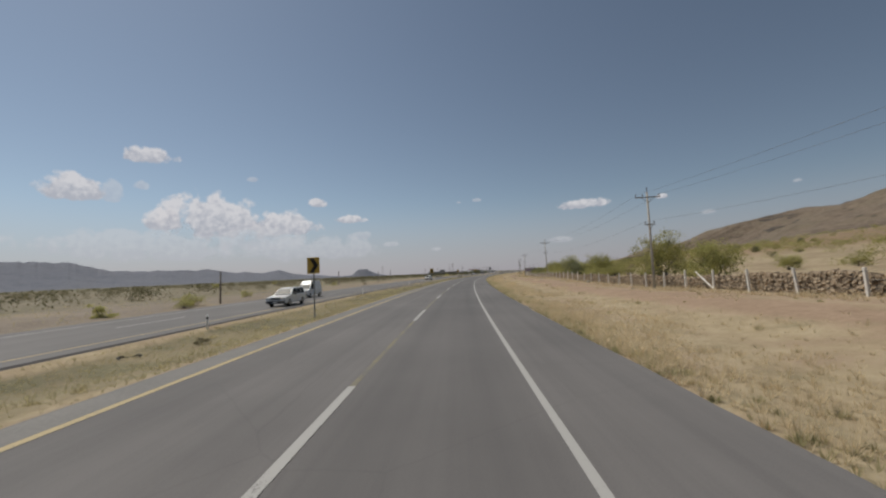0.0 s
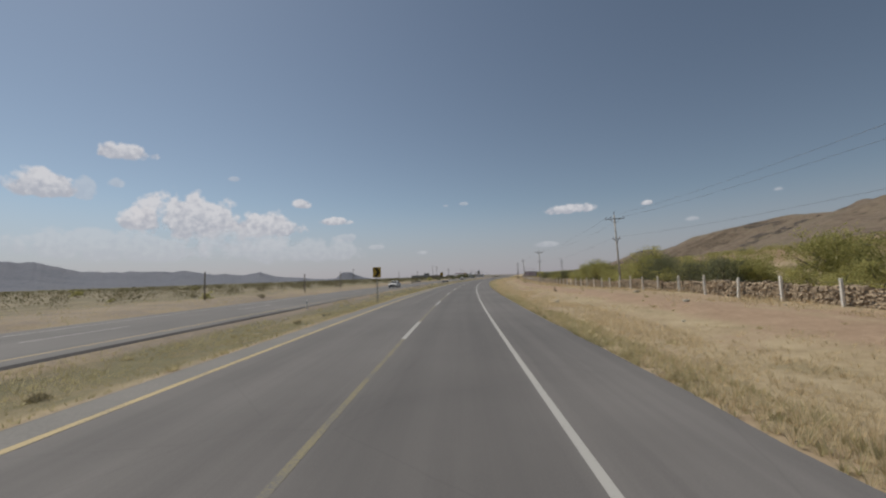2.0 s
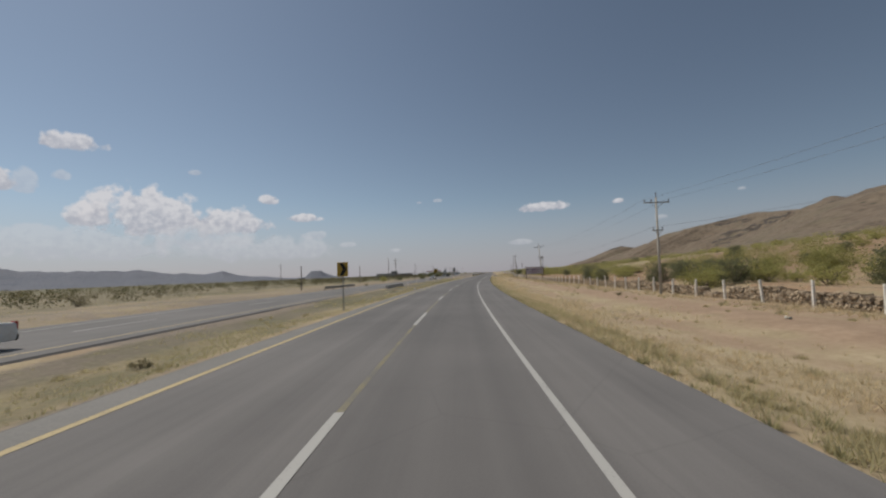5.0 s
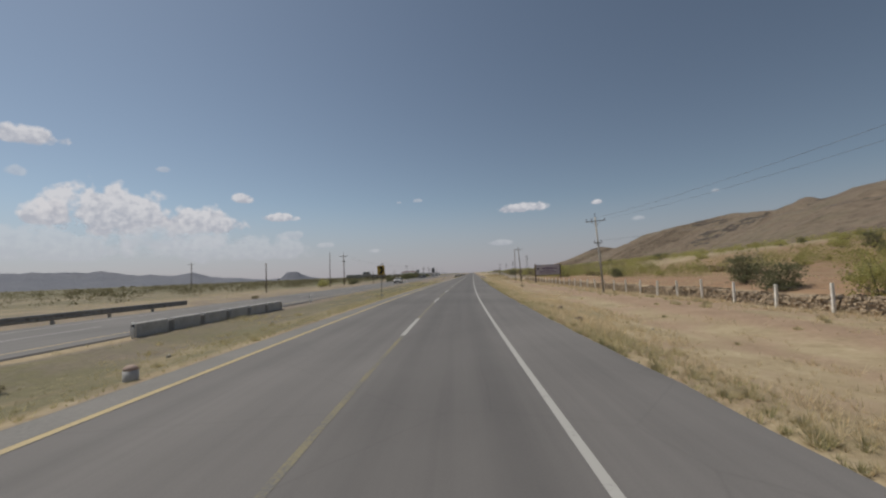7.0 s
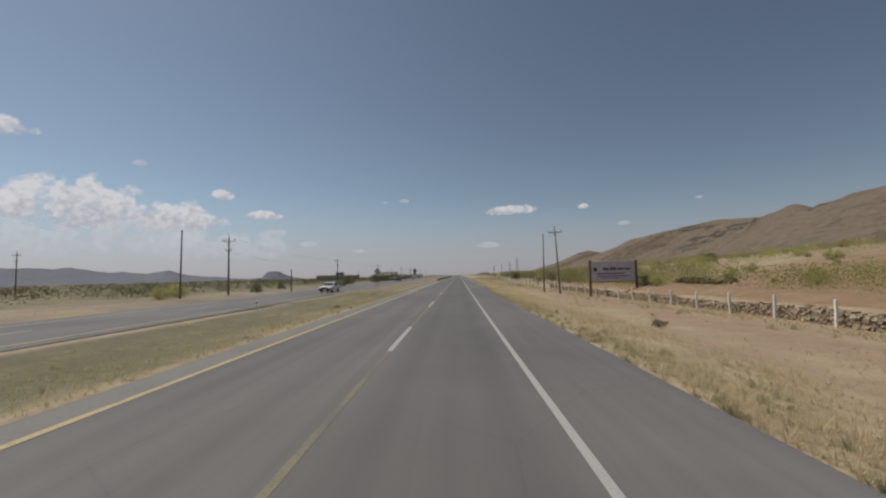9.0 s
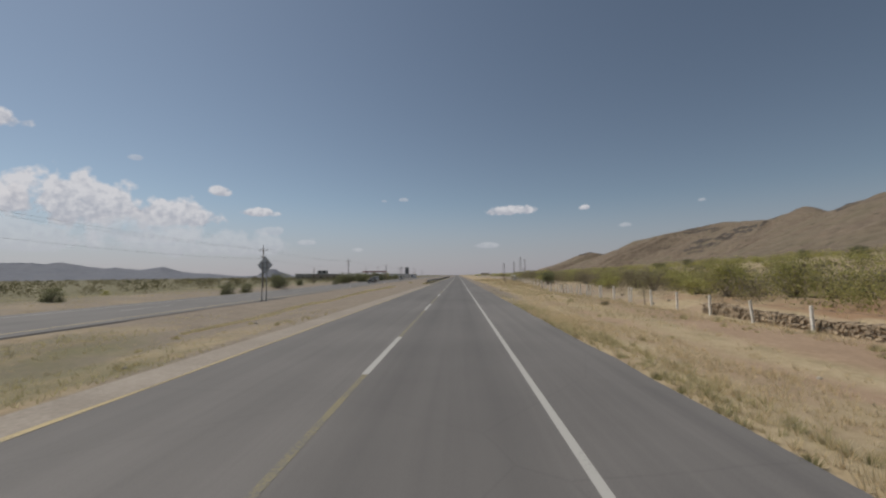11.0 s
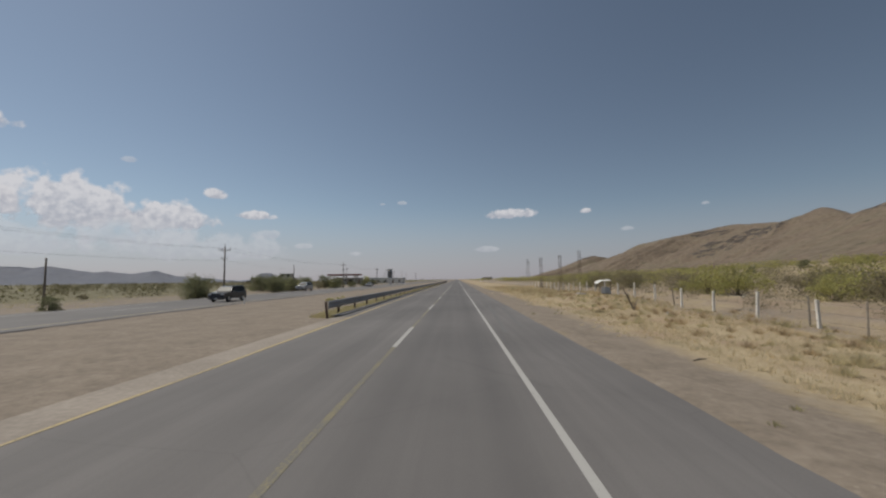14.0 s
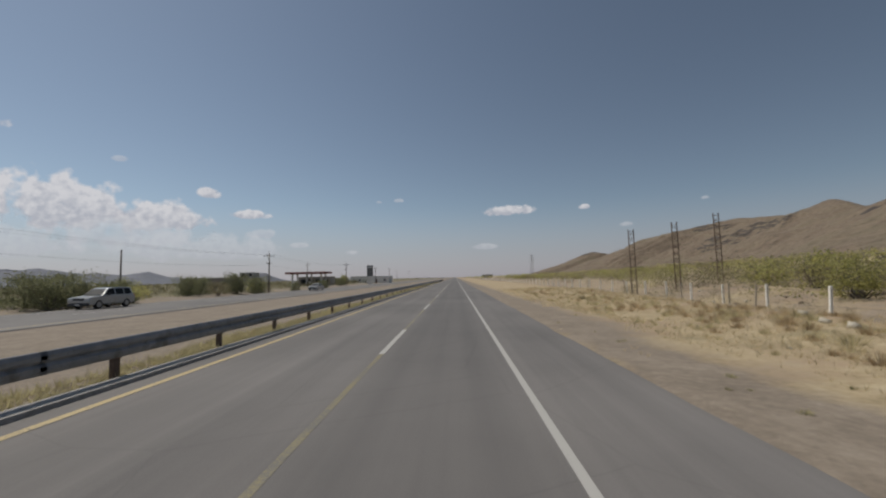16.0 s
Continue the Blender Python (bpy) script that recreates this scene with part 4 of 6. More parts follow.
def billboard():
    b = root("billboard", spot(267.2, 19.5, gz(267.2, 19.5) + 0.3, 12), "lilac-grey roadside billboard between two dark posts", "billboard")
    for x in (-3.35, 3.35):
        bm = bmesh.new()
        box(bm, x - 0.13, x + 0.13, -0.14, 0.14, -1.2, 4.0, 0.02)
        part("post", bm, M_RUST, b, "dark steel post")
    bm = bmesh.new()
    box(bm, -3.2, 3.2, -0.06, 0.06, 1.35, 3.85, 0.015)
    face = part("panel", bm, M_BOARD, b, "faded lilac-grey printed panel")
    for (x0, x1, z0, z1) in ((-1.5, -0.65, 2.72, 3.05), (-0.5, 0.45, 2.72, 3.1), (0.6, 1.5, 2.72, 3.02), (1.65, 2.5, 2.75, 3.0), (-2.4, 1.6, 2.25, 2.4), (-2.4, 2.3, 1.95, 2.07), (-1.9, 0.8, 1.7, 1.8)):
        bm = bmesh.new()
        box(bm, x0, x1, -0.07, -0.062, z0, z1)
        part("print_bar", bm, M_PRINT, face, "line of unreadable purple lettering")
    bm = bmesh.new()
    bmesh.ops.create_circle(bm, cap_ends=True, segments=10, radius=0.34)
    for i, v in enumerate(bm.verts):
        v.co = Vector((v.co.x * (1 if i % 2 else 0.7) - 2.6, -0.068, v.co.y * (1 if i % 2 else 0.7) * 0.8 + 2.85))
    part("emblem", bm, M_BLACK, face, "dark plain emblem")
    for z in (1.35, 3.4):
        bm = bmesh.new()
        box(bm, -3.3, 3.3, 0.065, 0.15, z - 0.05, z + 0.05, 0.005)
        part("rail", bm, M_RUST, b)
    b.scale = (0.95, 0.95, 1.0)
    return b


billboard()


def delineator(s, u):
    d = root("delineator", spot(s, u, gz(s, u)) @ pose(0, 0, 0, 0, random.uniform(-3, 3), 0), "slim white road-edge marker post with dark band", "marker post", "edge markers")
    bm = bmesh.new()
    tube(bm, (0, 0, -0.2), (0, 0, 0.68), 0.042, 0.036, 10)
    part("tube", bm, M_WHITE, d, smooth=True)
    bm = bmesh.new()
    tube(bm, (0, 0, 0.48), (0, 0, 0.58), 0.045, 0.045, 10)
    part("band", bm, M_BLACK, d, "dark reflective band")


for s in (18, 46, 79, 103, 131, 184.6, 203.6, 244, 268, 330, 372):
    delineator(s, float(opp_near(s)) + 0.55)


def shelter():
    """A small roadside shelter: posts, two white sheets for a roof and a grey-white panel hung between the posts."""
    sh = root("roadside_shelter", spot(380.0, 16.2, gz(380.0, 16.2), -6), "small roadside shelter of posts with tilted white sheets", "shelter")
    for x, y, lean in ((-0.42, -0.4, 0), (0.2, 0.5, 1), (0.95, -0.4, 4), (-0.42, 0.5, -1)):
        bm = bmesh.new()
        box(bm, -0.032, 0.032, -0.03, 0.03, -0.3, 1.5, 0.006, pose(x, y, 0, 0, lean, 0))
        part("post", bm, M_RUST, sh, "thin dark post")
    for x0, wide, tilt, z in ((-0.72, 0.42, -24, 1.4), (0.45, 0.6, -3, 1.56)):
        bm = bmesh.new()
        box(bm, -wide, wide, -0.75, 0.75, -0.012, 0.012, 0.004, pose(x0, 0, z, 4, tilt, 3))
        part("roof_sheet", bm, M_WHITE, sh, "white metal roof sheet")
    for x0, x1, mat, label in ((-0.46, 0.12, M_WHITE, "white hanging panel"), (0.13, 0.98, M_ALU, "grey metal hanging panel")):
        bm = bmesh.new()
        box(bm, x0, x1, -0.012, 0.012, 0.14, 0.86, 0.004, pose(0, -0.48, 0, -8, 5, 0))
        part("panel", bm, mat, sh, label)
    sh.scale = (0.72, 0.72, 1.0)
    bm = bmesh.new()
    box(bm, -1.9, -1.1, -0.35, 0.35, -0.1, 0.05, 0.02, pose(0, 0, 0, 3, 5, 12))
    slab = new("slab", done(bm, "slab", M_CONCRETE))
    slab.matrix_basis = spot(380.2, 15.2, gz(380.2, 15.2))
    tagged(slab, "pale concrete slab lying in the grass", "slab")
    return sh


shelter()

# ---- stone wall ----
M_STONE_TONE = surface("fieldstone_mixed", (0.19, 0.142, 0.094), (0.46, 0.36, 0.248), 2.6, 1.3, bumps=0.5, world_space=True)


def stone_meshes(count, rng):
    """Rounded, irregular field stones of unit size."""
    out = []
    for k in range(count):
        bm = bmesh.new()
        bmesh.ops.create_cube(bm, size=1.0)
        bmesh.ops.subdivide_edges(bm, edges=bm.edges[:], cuts=1, use_grid_fill=True)
        for v in bm.verts:
            r = v.co.length
            v.co = v.co * (0.62 + 0.38 * (0.5 / r)) * rng.uniform(0.86, 1.12)
        out.append(bm)
    return out


def build_wall():
    rng = random.Random(11)
    wall = root("stone_wall", pose(0, 0, 0), "dry-stacked brown fieldstone wall behind the fence posts", "stone wall")
    shapes = stone_meshes(6, rng)
    for bm in shapes:
        bm.verts.index_update()
    cube = np.array([(x, y, z) for x in (-0.5, 0.5) for y in (-0.5, 0.5) for z in (-0.5, 0.5)])
    jit = np.random.default_rng(12)
    coords = [cube * jit.uniform(0.68, 1.12, cube.shape) for k in range(12)]
    quad = [(0, 1, 3, 2), (4, 6, 7, 5), (0, 4, 5, 1), (2, 3, 7, 6), (0, 2, 6, 4), (1, 5, 7, 3)]
    meshes = [done(bm, "stone", M_STONE_TONE) for bm in shapes]
    verts, faces, base, singles = [], [], 0, 0
    def top_at(s):
        t = np.interp(s, [0, 60, 150, 210, 293], [1.12, 1.02, 0.85, 0.82, 0.72]) * (1 + 0.1 * math.sin(s * 0.35) + 0.06 * math.sin(s * 1.3))
        return t * 0.45 if 122 < s < 128 or 150 < s < 153 else t

    z = 0.0
    while z < 1.3:
        h = rng.uniform(0.07, 0.105)
        s = 8.0 + rng.uniform(0, 0.3)
        while s < 293:
            col = rng.uniform(0.1, 0.23)
            if z + h * rng.uniform(0.2, 0.9) < top_at(s):
                u = float(fence_u(s)) + 0.55
                g = float(ground_z(s, fence_u(s))) - 0.06
                k = rng.randrange(6)
                m = spot(s, u + rng.uniform(-0.08, 0.08), g + z + h / 2 + rng.uniform(-0.03, 0.03), rng.uniform(-12, 12)) @ pose(0, 0, 0, rng.uniform(-12, 12), rng.uniform(-14, 14), 90) @ Matrix.Diagonal((col * rng.uniform(1.0, 1.2), rng.uniform(0.42, 0.6), h * rng.uniform(1.05, 1.45), 1))
                if 30 < s < 40 and singles < 300:
                    part("stone", meshes[k], None, wall, m=m)
                    singles += 1
                else:
                    a = np.array(m)
                    c = coords[rng.randrange(12)] @ a[:3, :3].T + a[:3, 3]
                    verts.append(c)
                    faces += [tuple(i + base for i in q) for q in quad]
                    base += len(c)
            s += col * 0.96
        z += h * 0.95
    for a in range(8, 293, 9):
        ss = np.arange(a, min(a + 9, 293) + 0.01, 1.5)
        ring = []
        for q in ss:
            g, t = float(ground_z(q, fence_u(q))) - 0.1, top_at(q) * 0.86
            ring.append([at(q, fence_u(q) + 0.55 + d, g + e) for d, e in ((-0.15, 0), (-0.13, t), (0.13, t), (0.15, 0))])
        pts = np.array(ring).reshape(-1, 3)
        quads = [(4 * i + j, 4 * i + j + 1, 4 * i + j + 5, 4 * i + j + 4) for i in range(len(ss) - 1) for j in range(3)]
        quads += [(3, 2, 1, 0), tuple(4 * (len(ss) - 1) + j for j in range(4))]
        part("core", mesh_of("core", pts, quads, M_STONE_TONE), None, wall, "packed rubble core of the wall")
    ob = part("stacked_stones", mesh_of("stacked_stones", np.concatenate(verts), faces, M_STONE_TONE), None, wall)
    ob["kind"] = "stuff"
    return wall


build_wall()


def stone_bank(s, u, length, h, seed):
    """A dark bank of piled field stones on the slope."""
    rng = np.random.default_rng(seed)
    cube = np.array([(x, y, z) for x in (-0.5, 0.5) for y in (-0.5, 0.5) for z in (-0.5, 0.5)])
    quad = [(0, 1, 3, 2), (4, 6, 7, 5), (0, 4, 5, 1), (2, 3, 7, 6), (0, 2, 6, 4), (1, 5, 7, 3)]
    verts, faces = [], []
    for k in range(int(length * 26)):
        a = rng.uniform(-0.5, 0.5)
        q, w, z = s + a * length, u + rng.normal() * 0.45 + 2.0 * a * a, rng.uniform(0, h) * (1 - 1.6 * abs(a) ** 2)
        p = at(q, w, gz(q, w) + z)
        size = rng.uniform(0.2, 0.5)
        verts.append(cube * rng.uniform(0.6, 1.15, cube.shape) * np.array([size, size * 0.9, size * 0.6]) + p)
        faces += [tuple(i + 8 * k for i in f) for f in quad]
    tagged(new("stone_bank", mesh_of("stone_bank", np.concatenate(verts), faces, M_STONE)), "dark bank of piled field stones on the slope", "stone bank", kind="stuff")


for i, (s, u, length, h) in enumerate(((244, 45, 10, 0.9), (270, 31, 9, 0.8), (262, 52, 8, 0.7), (228, 40, 7, 0.6))):
    stone_bank(s, u, length, h, 60 + i)

# ---- plants ----


def leaf_material(name, dark, light, through_light=0.35):
    """Small leaves: tone varies from clump to clump; some light passes through."""
    m, n, l, b = nodes_of(name)
    n.remove(b)
    a = n.new("ShaderNodeAttribute")
    a.attribute_name = "tone"
    info = n.new("ShaderNodeObjectInfo").outputs["Random"]
    f = calc(n, l, "ADD", calc(n, l, "MULTIPLY", a.outputs["Fac"], 0.75), calc(n, l, "MULTIPLY", info, 0.25))
    col = ramp(n, l, f, [(0.1, dark), (0.9, light)])
    d, t, mx = n.new("ShaderNodeBsdfDiffuse"), n.new("ShaderNodeBsdfTranslucent"), n.new("ShaderNodeMixShader")
    l.new(col, d.inputs[0])
    l.new(col, t.inputs[0])
    mx.inputs[0].default_value = through_light
    l.new(d.outputs[0], mx.inputs[1])
    l.new(t.outputs[0], mx.inputs[2])
    l.new(mx.outputs[0], n["Material Output"].inputs[0])
    return m


M_LEAF = leaf_material("mesquite_leaves", (0.25, 0.245, 0.092), (0.56, 0.53, 0.222), 0.62)
M_LEAF_DARK = leaf_material("dark_green_leaves", (0.13, 0.138, 0.08), (0.275, 0.28, 0.165), 0.55)
M_LEAF_GREY = leaf_material("grey_dry_leaves", (0.19, 0.168, 0.105), (0.34, 0.3, 0.195), 0.5)
M_BARK = surface("grey_brown_bark", (0.075, 0.06, 0.048), (0.17, 0.142, 0.118), 9, 1.2)
M_TUSSOCK = leaf_material("grey_green_bunch_grass", (0.4, 0.35, 0.205), (0.62, 0.54, 0.34), 0.65)
M_WEED = leaf_material("dry_brown_weeds", (0.34, 0.255, 0.155), (0.56, 0.44, 0.28), 0.6)
M_TWIG = leaf_material("bare_grey_twigs", (0.2, 0.168, 0.135), (0.36, 0.31, 0.255), 0.45)
M_LEAF_OLIVE = leaf_material("olive_leaves", (0.22, 0.215, 0.085), (0.47, 0.445, 0.19), 0.6)
M_LEAF_SCRUB = leaf_material("dull_scrub_leaves", (0.115, 0.108, 0.064), (0.24, 0.215, 0.125), 0.5)
M_GRASS = leaf_material("dry_grass_blades", (0.46, 0.37, 0.225), (0.73, 0.615, 0.42), 0.6)
M_GRASS_PALE = leaf_material("pale_greyish_grass", (0.42, 0.35, 0.225), (0.66, 0.575, 0.39), 0.6)
M_GRASS_GREEN = leaf_material("half_green_grass", (0.37, 0.33, 0.185), (0.6, 0.53, 0.325), 0.6)


def tone_attr(me, values):
    me.attributes.new("tone", "FLOAT", "POINT").data.foreach_set("value", np.asarray(values, np.float32))


def quad_cloud(centres, size, rng, tones, flat=0.0):
    """Many small three-cornered leaves, each turned at random, as one vertex and face array."""
    n = len(centres)
    a = rng.normal(size=(n, 3))
    a[:, 2] *= 1 - flat
    a /= np.linalg.norm(a, axis=1)[:, None]
    b = np.cross(a, rng.normal(size=(n, 3)))
    b /= np.linalg.norm(b, axis=1)[:, None]
    sz = (size * rng.uniform(0.6, 1.4, n))[:, None]
    v = np.stack([centres - a * sz * 1.1, centres + b * sz * 1.05, centres + a * sz * 1.1], 1).reshape(-1, 3)
    return v, np.repeat(tones, 3)


def fast_mesh(name, verts, nper, material):
    """A mesh of separate faces with nper corners each."""
    me = bpy.data.meshes.new(name)
    nf = len(verts) // nper
    me.vertices.add(len(verts))
    me.vertices.foreach_set("co", verts.astype(np.float32).ravel())
    me.loops.add(len(verts))
    me.loops.foreach_set("vertex_index", np.arange(len(verts), dtype=np.int32))
    me.polygons.add(nf)
    me.polygons.foreach_set("loop_start", np.arange(0, len(verts), nper, dtype=np.int32))
    me.materials.append(material)
    me.update(calc_edges=True)
    return me


def plant(seed, height, width, leaves, leaf_size, leaf_mat, name, label, category, bare=0.25, open_crown=0.5):
    """A desert tree or shrub: several tapered stems that fork, and a loose crown of small leaf clumps with gaps."""
    r, rng = random.Random(seed), np.random.default_rng(seed)
    t = root(name, pose(0, 0, -200), label, category)
    lobes = max(14, int(leaves / 55))
    d = rng.normal(size=(lobes, 3))
    d /= np.linalg.norm(d, axis=1)[:, None]
    rad = rng.uniform(0.1, 1.0, lobes) ** 0.5
    squash = 1 + 0.22 * np.sin(3 * np.arctan2(d[:, 1], d[:, 0]) + seed)
    mid = height * (0.42 + bare * 0.6)
    tips = d * rad[:, None] * np.array([width / 2, width / 2, height - mid]) * 0.86 * squash[:, None]
    flat = np.sqrt(np.clip(1 - d[:, 2:] ** 2, 0.04, 1))
    tips[:, :2] *= np.where(d[:, 2:] < 0, 0.88 / flat, 1.0)
    tips[:, 2] += mid
    bm = bmesh.new()
    for k in range(min(lobes, 16)):
        q = Vector(tips[k])
        foot = Vector((q.x * 0.05, q.y * 0.05, -0.15))
        knee = Vector((q.x * r.uniform(0.35, 0.5), q.y * r.uniform(0.35, 0.5), q.z * r.uniform(0.4, 0.6)))
        w0 = height * 0.011 + 0.012
        tube(bm, foot, knee, w0, w0 * 0.6, 6, False)
        tube(bm, knee, q, w0 * 0.6, w0 * 0.15, 4, False)
        side = q + Vector((r.uniform(-1, 1), r.uniform(-1, 1), r.uniform(0, 1))) * width * 0.12
        tube(bm, knee.lerp(q, 0.4), side, w0 * 0.4, w0 * 0.12, 4, False)
    part("trunk", bm, M_BARK, t, "dark forked stems")
    per = max(4, leaves // lobes)
    cl = np.repeat(tips, per, 0)
    size = np.repeat(rng.uniform(0.6, 1.3, lobes), per)[:, None]
    cl = cl + rng.normal(size=cl.shape) * size * np.array([width, width, height * 0.8]) * 0.085 * open_crown * 1.6
    keep = cl[:, 2] > height * bare * rng.uniform(0.2, 1.0, len(cl))
    lobe_tone = np.repeat(rng.uniform(0, 1, lobes), per)
    tone = np.clip(0.55 * lobe_tone + 0.45 * rng.uniform(0, 1, len(cl)), 0, 1)
    v, tn = quad_cloud(cl[keep], leaf_size, rng, tone[keep])
    me = fast_mesh("crown", v, 3, leaf_mat)
    tone_attr(me, tn)
    part("crown", me, None, t)
    return t


TREES = [plant(20 + i, h, w, 8500, 0.07, m, "mesquite_tree", l, "tree", 0.12) for i, (h, w, m, l) in enumerate((
    (4.8, 5.2, M_LEAF, "light green mesquite tree with several stems"), (4.0, 5.4, M_LEAF, "broad light green mesquite tree"), (4.4, 5.0, M_LEAF_DARK, "darker green mesquite tree with dense crown")))]
SHRUBS = [plant(40 + i, h, w, n, z, m, "desert_shrub", l, "shrub", 0.02, 0.62) for i, (h, w, n, z, m, l) in enumerate((
    (2.2, 3.2, 2600, 0.056, M_LEAF, "rounded yellow-green desert shrub"), (2.6, 3.2, 3600, 0.062, M_LEAF_DARK, "dense dark green desert shrub"), (2.0, 3.0, 1700, 0.05, M_LEAF_GREY, "grey half-bare desert shrub"),
    (1.3, 2.0, 600, 0.075, M_LEAF, "small yellow-green desert bush")))]
LOW = plant(50, 0.9, 1.6, 420, 0.075, M_LEAF_GREY, "desert_shrub", "low dry greyish bush", "shrub", 0.05, 0.6)
PR = random.Random(77)


def stand(proto, s, u, size, group="", label=""):
    p = at(s, u, gz(s, u))
    ob = copy_thing(proto, pose(p[0], p[1], p[2] - 0.05, PR.uniform(-3, 3), PR.uniform(-3, 3), PR.uniform(0, 360)))
    ob.scale = (size * PR.uniform(0.9, 1.12), size * PR.uniform(0.9, 1.12), size * PR.uniform(0.92, 1.06))
    return tagged(ob, label, group=group)


# trees behind the wall
for s, u, k, size in ((41, 25, 1, 0.86), (51.6, 25, 0, 1.0), (76.5, 25, 1, 0.86), (85.3, 25, 1, 0.66), (101, 25, 2, 0.71), (98, 27, 1, 0.6), (106.5, 25.5, 0, 0.94), (110, 28, 0, 0.75), (129, 25, 0, 0.79), (132, 26, 2, 0.82), (135.5, 24.5, 1, 0.72), (140.5, 26.5, 2, 0.74),
                      (76, 40, 1, 0.5), (57, 44, 1, 0.5), (121, 42, 0, 0.5), (100, 44, 1, 0.5), (156, 30, 1, 0.55), (167, 33, 0, 0.5), (180, 34, 2, 0.5)):
    stand(TREES[k], s, u, size * 1.22, "trees behind the stone wall")
for i in range(58):
    s, u = PR.uniform(62, 205), PR.uniform(21.0, 29)
    stand(SHRUBS[PR.choice((0, 0, 0, 1))], s, u, PR.uniform(0.85, 1.2), "brush behind the stone wall")
for s, u, size in ((39.5, 23.5, 0.8), (42.5, 24, 0.85), (51, 23.5, 0.8), (54, 24, 0.8), (75, 23.5, 0.9), (78.5, 24, 0.85), (66, 24, 0.8)):
    stand(SHRUBS[0], s, u, size, "brush behind the stone wall")
# open red slope with scattered shrubs, a greener band above
for i in range(30):
    s, u = PR.uniform(150, 300), PR.uniform(24, 62)
    stand(SHRUBS[PR.choice((0, 0, 3, 3, 1))], s, u, PR.uniform(0.5, 0.95), "shrubs on the slope")
for i in range(62):
    s, u = PR.uniform(170, 470), PR.uniform(62, 150)
    stand(SHRUBS[PR.choice((0, 0, 0, 1, 3))], s, u, PR.uniform(0.8, 1.45), "shrubs on the slope")
for i in range(24):
    s, u = PR.uniform(20, 190), PR.uniform(48, 130)
    stand(SHRUBS[PR.choice((0, 0, 3, 2))], s, u, PR.uniform(0.7, 1.3), "shrubs on the slope")
# thick grey and olive brush behind the fence further on
stand(TREES[2], 348.5, 18.9, 0.78, label="dark rounded mesquite tree beside the fence")
stand(TREES[0], 282.0, 26.0, 0.7)
stand(TREES[0], 589.0, -58.5, 1.05, label="light green tree beside the filling station")
stand(TREES[2], 598.0, -66.0, 0.8)
stand(TREES[0], 298.5, 22.6, 0.74)
stand(TREES[0], 296.0, 26.0, 0.72)
for s, u, k, size in ((304, 23, 0, 1.2), (301, 25, 0, 1.3), (309.5, 22, 2, 1.25), (315, 22.5, 2, 1.25), (319, 20.5, 0, 0.95), (312, 26, 0, 1.2), (325, 22, 2, 1.1), (331, 23.5, 2, 1.1), (329, 28, 2, 1.2), (343, 24, 2, 1.0), (352, 24, 0, 0.9), (357, 23, 2, 1.1)):
    stand(SHRUBS[k], s, u, size, "brush behind the fence")
for i in range(56):
    s, u = PR.uniform(292, 420), 22 + abs(PR.gauss(0, 14))
    stand(SHRUBS[PR.choice((2, 2, 0, 0, 3))], s, u, PR.uniform(0.9, 1.45), "brush behind the fence")
for i in range(22):
    s, u = PR.uniform(410, 640), PR.uniform(26, 90)
    stand(SHRUBS[PR.choice((0, 0, 3, 1))], s, u, PR.uniform(0.7, 1.15), "brush behind the fence")
for s, u, size in ((392, 24, 1.3), (396, 27, 1.15), (405, 23, 0.9), (386, 29, 1.2)):
    stand(SHRUBS[2], s, u, size, "brush behind the fence")
# dense shrubs along the far carriageway
for s, u, k, size in ((341, -35.2, 1, 1.3), (358, -38, 1, 0.7), (389.6, -36.2, 1, 1.5), (392.0, -38, 1, 1.3), (418, -38.5, 1, 1.55), (421.5, -39.5, 1, 1.6), (424, -37.2, 1, 1.4), (427, -38.5, 0, 1.45), (420, -42.5, 1, 1.6), (423, -45, 2, 1.5), (442, -41.5, 1, 1.4), (446, -39, 2, 1.35), (452, -39.5, 1, 1.65), (455, -37, 1, 1.5), (460, -40, 0, 1.3), (449, -44, 1, 1.5),
                      (470, -36, 1, 1.0), (492, -37, 1, 1.1), (520, -40, 1, 1.2), (36.4, -26.4, 0, 0.62), (38.6, -27.2, 0, 0.7), (51, -29, 0, 0.5), (315.5, -30.4, 1, 0.72), (320.2, -30.4, 1, 0.78), (262, -35, 0, 0.9), (266, -36, 0, 1.0), (300, -38, 1, 0.7), (282, -34, 1, 0.75), (365, -31.5, 1, 0.6)):
    stand(SHRUBS[k], s, u, size, "shrubs beside the far carriageway")
for i in range(58):
    s, d = PR.uniform(0, 620), PR.uniform(3, 130)
    stand(SHRUBS[PR.choice((0, 2, 2, 3))] if PR.random() < 0.5 else LOW, s, float(opp_far(s)) - d, PR.uniform(0.5, 1.0), "desert shrubs")
for i in range(6):
    s = PR.uniform(10, 420)
    stand(LOW, s, PR.uniform(9, 16.5), PR.uniform(0.35, 0.7), "low bushes on the verge")
for i in range(8):
    s = PR.uniform(10, 280)
    stand(LOW, s, PR.uniform(-11.3, -8.6), PR.uniform(0.25, 0.4), "low bushes on the median")
for s, u, size in ((376.5, -13.6, 0.42), (379.0, -14.0, 0.5), (381.5, -13.9, 0.45), (384.5, -14.3, 0.4)):
    ob = stand(SHRUBS[3], s, u, size, "low bushes on the median", "low yellow-green bush on the dirt median")
    ob.scale.z *= 0.6
for s, u, k, size in ((264.5, 23.5, 0, 0.7), (268.0, 23.8, 1, 0.6), (271.0, 24.5, 0, 0.75)):
    stand(SHRUBS[k], s, u, size, "shrubs behind the billboard")
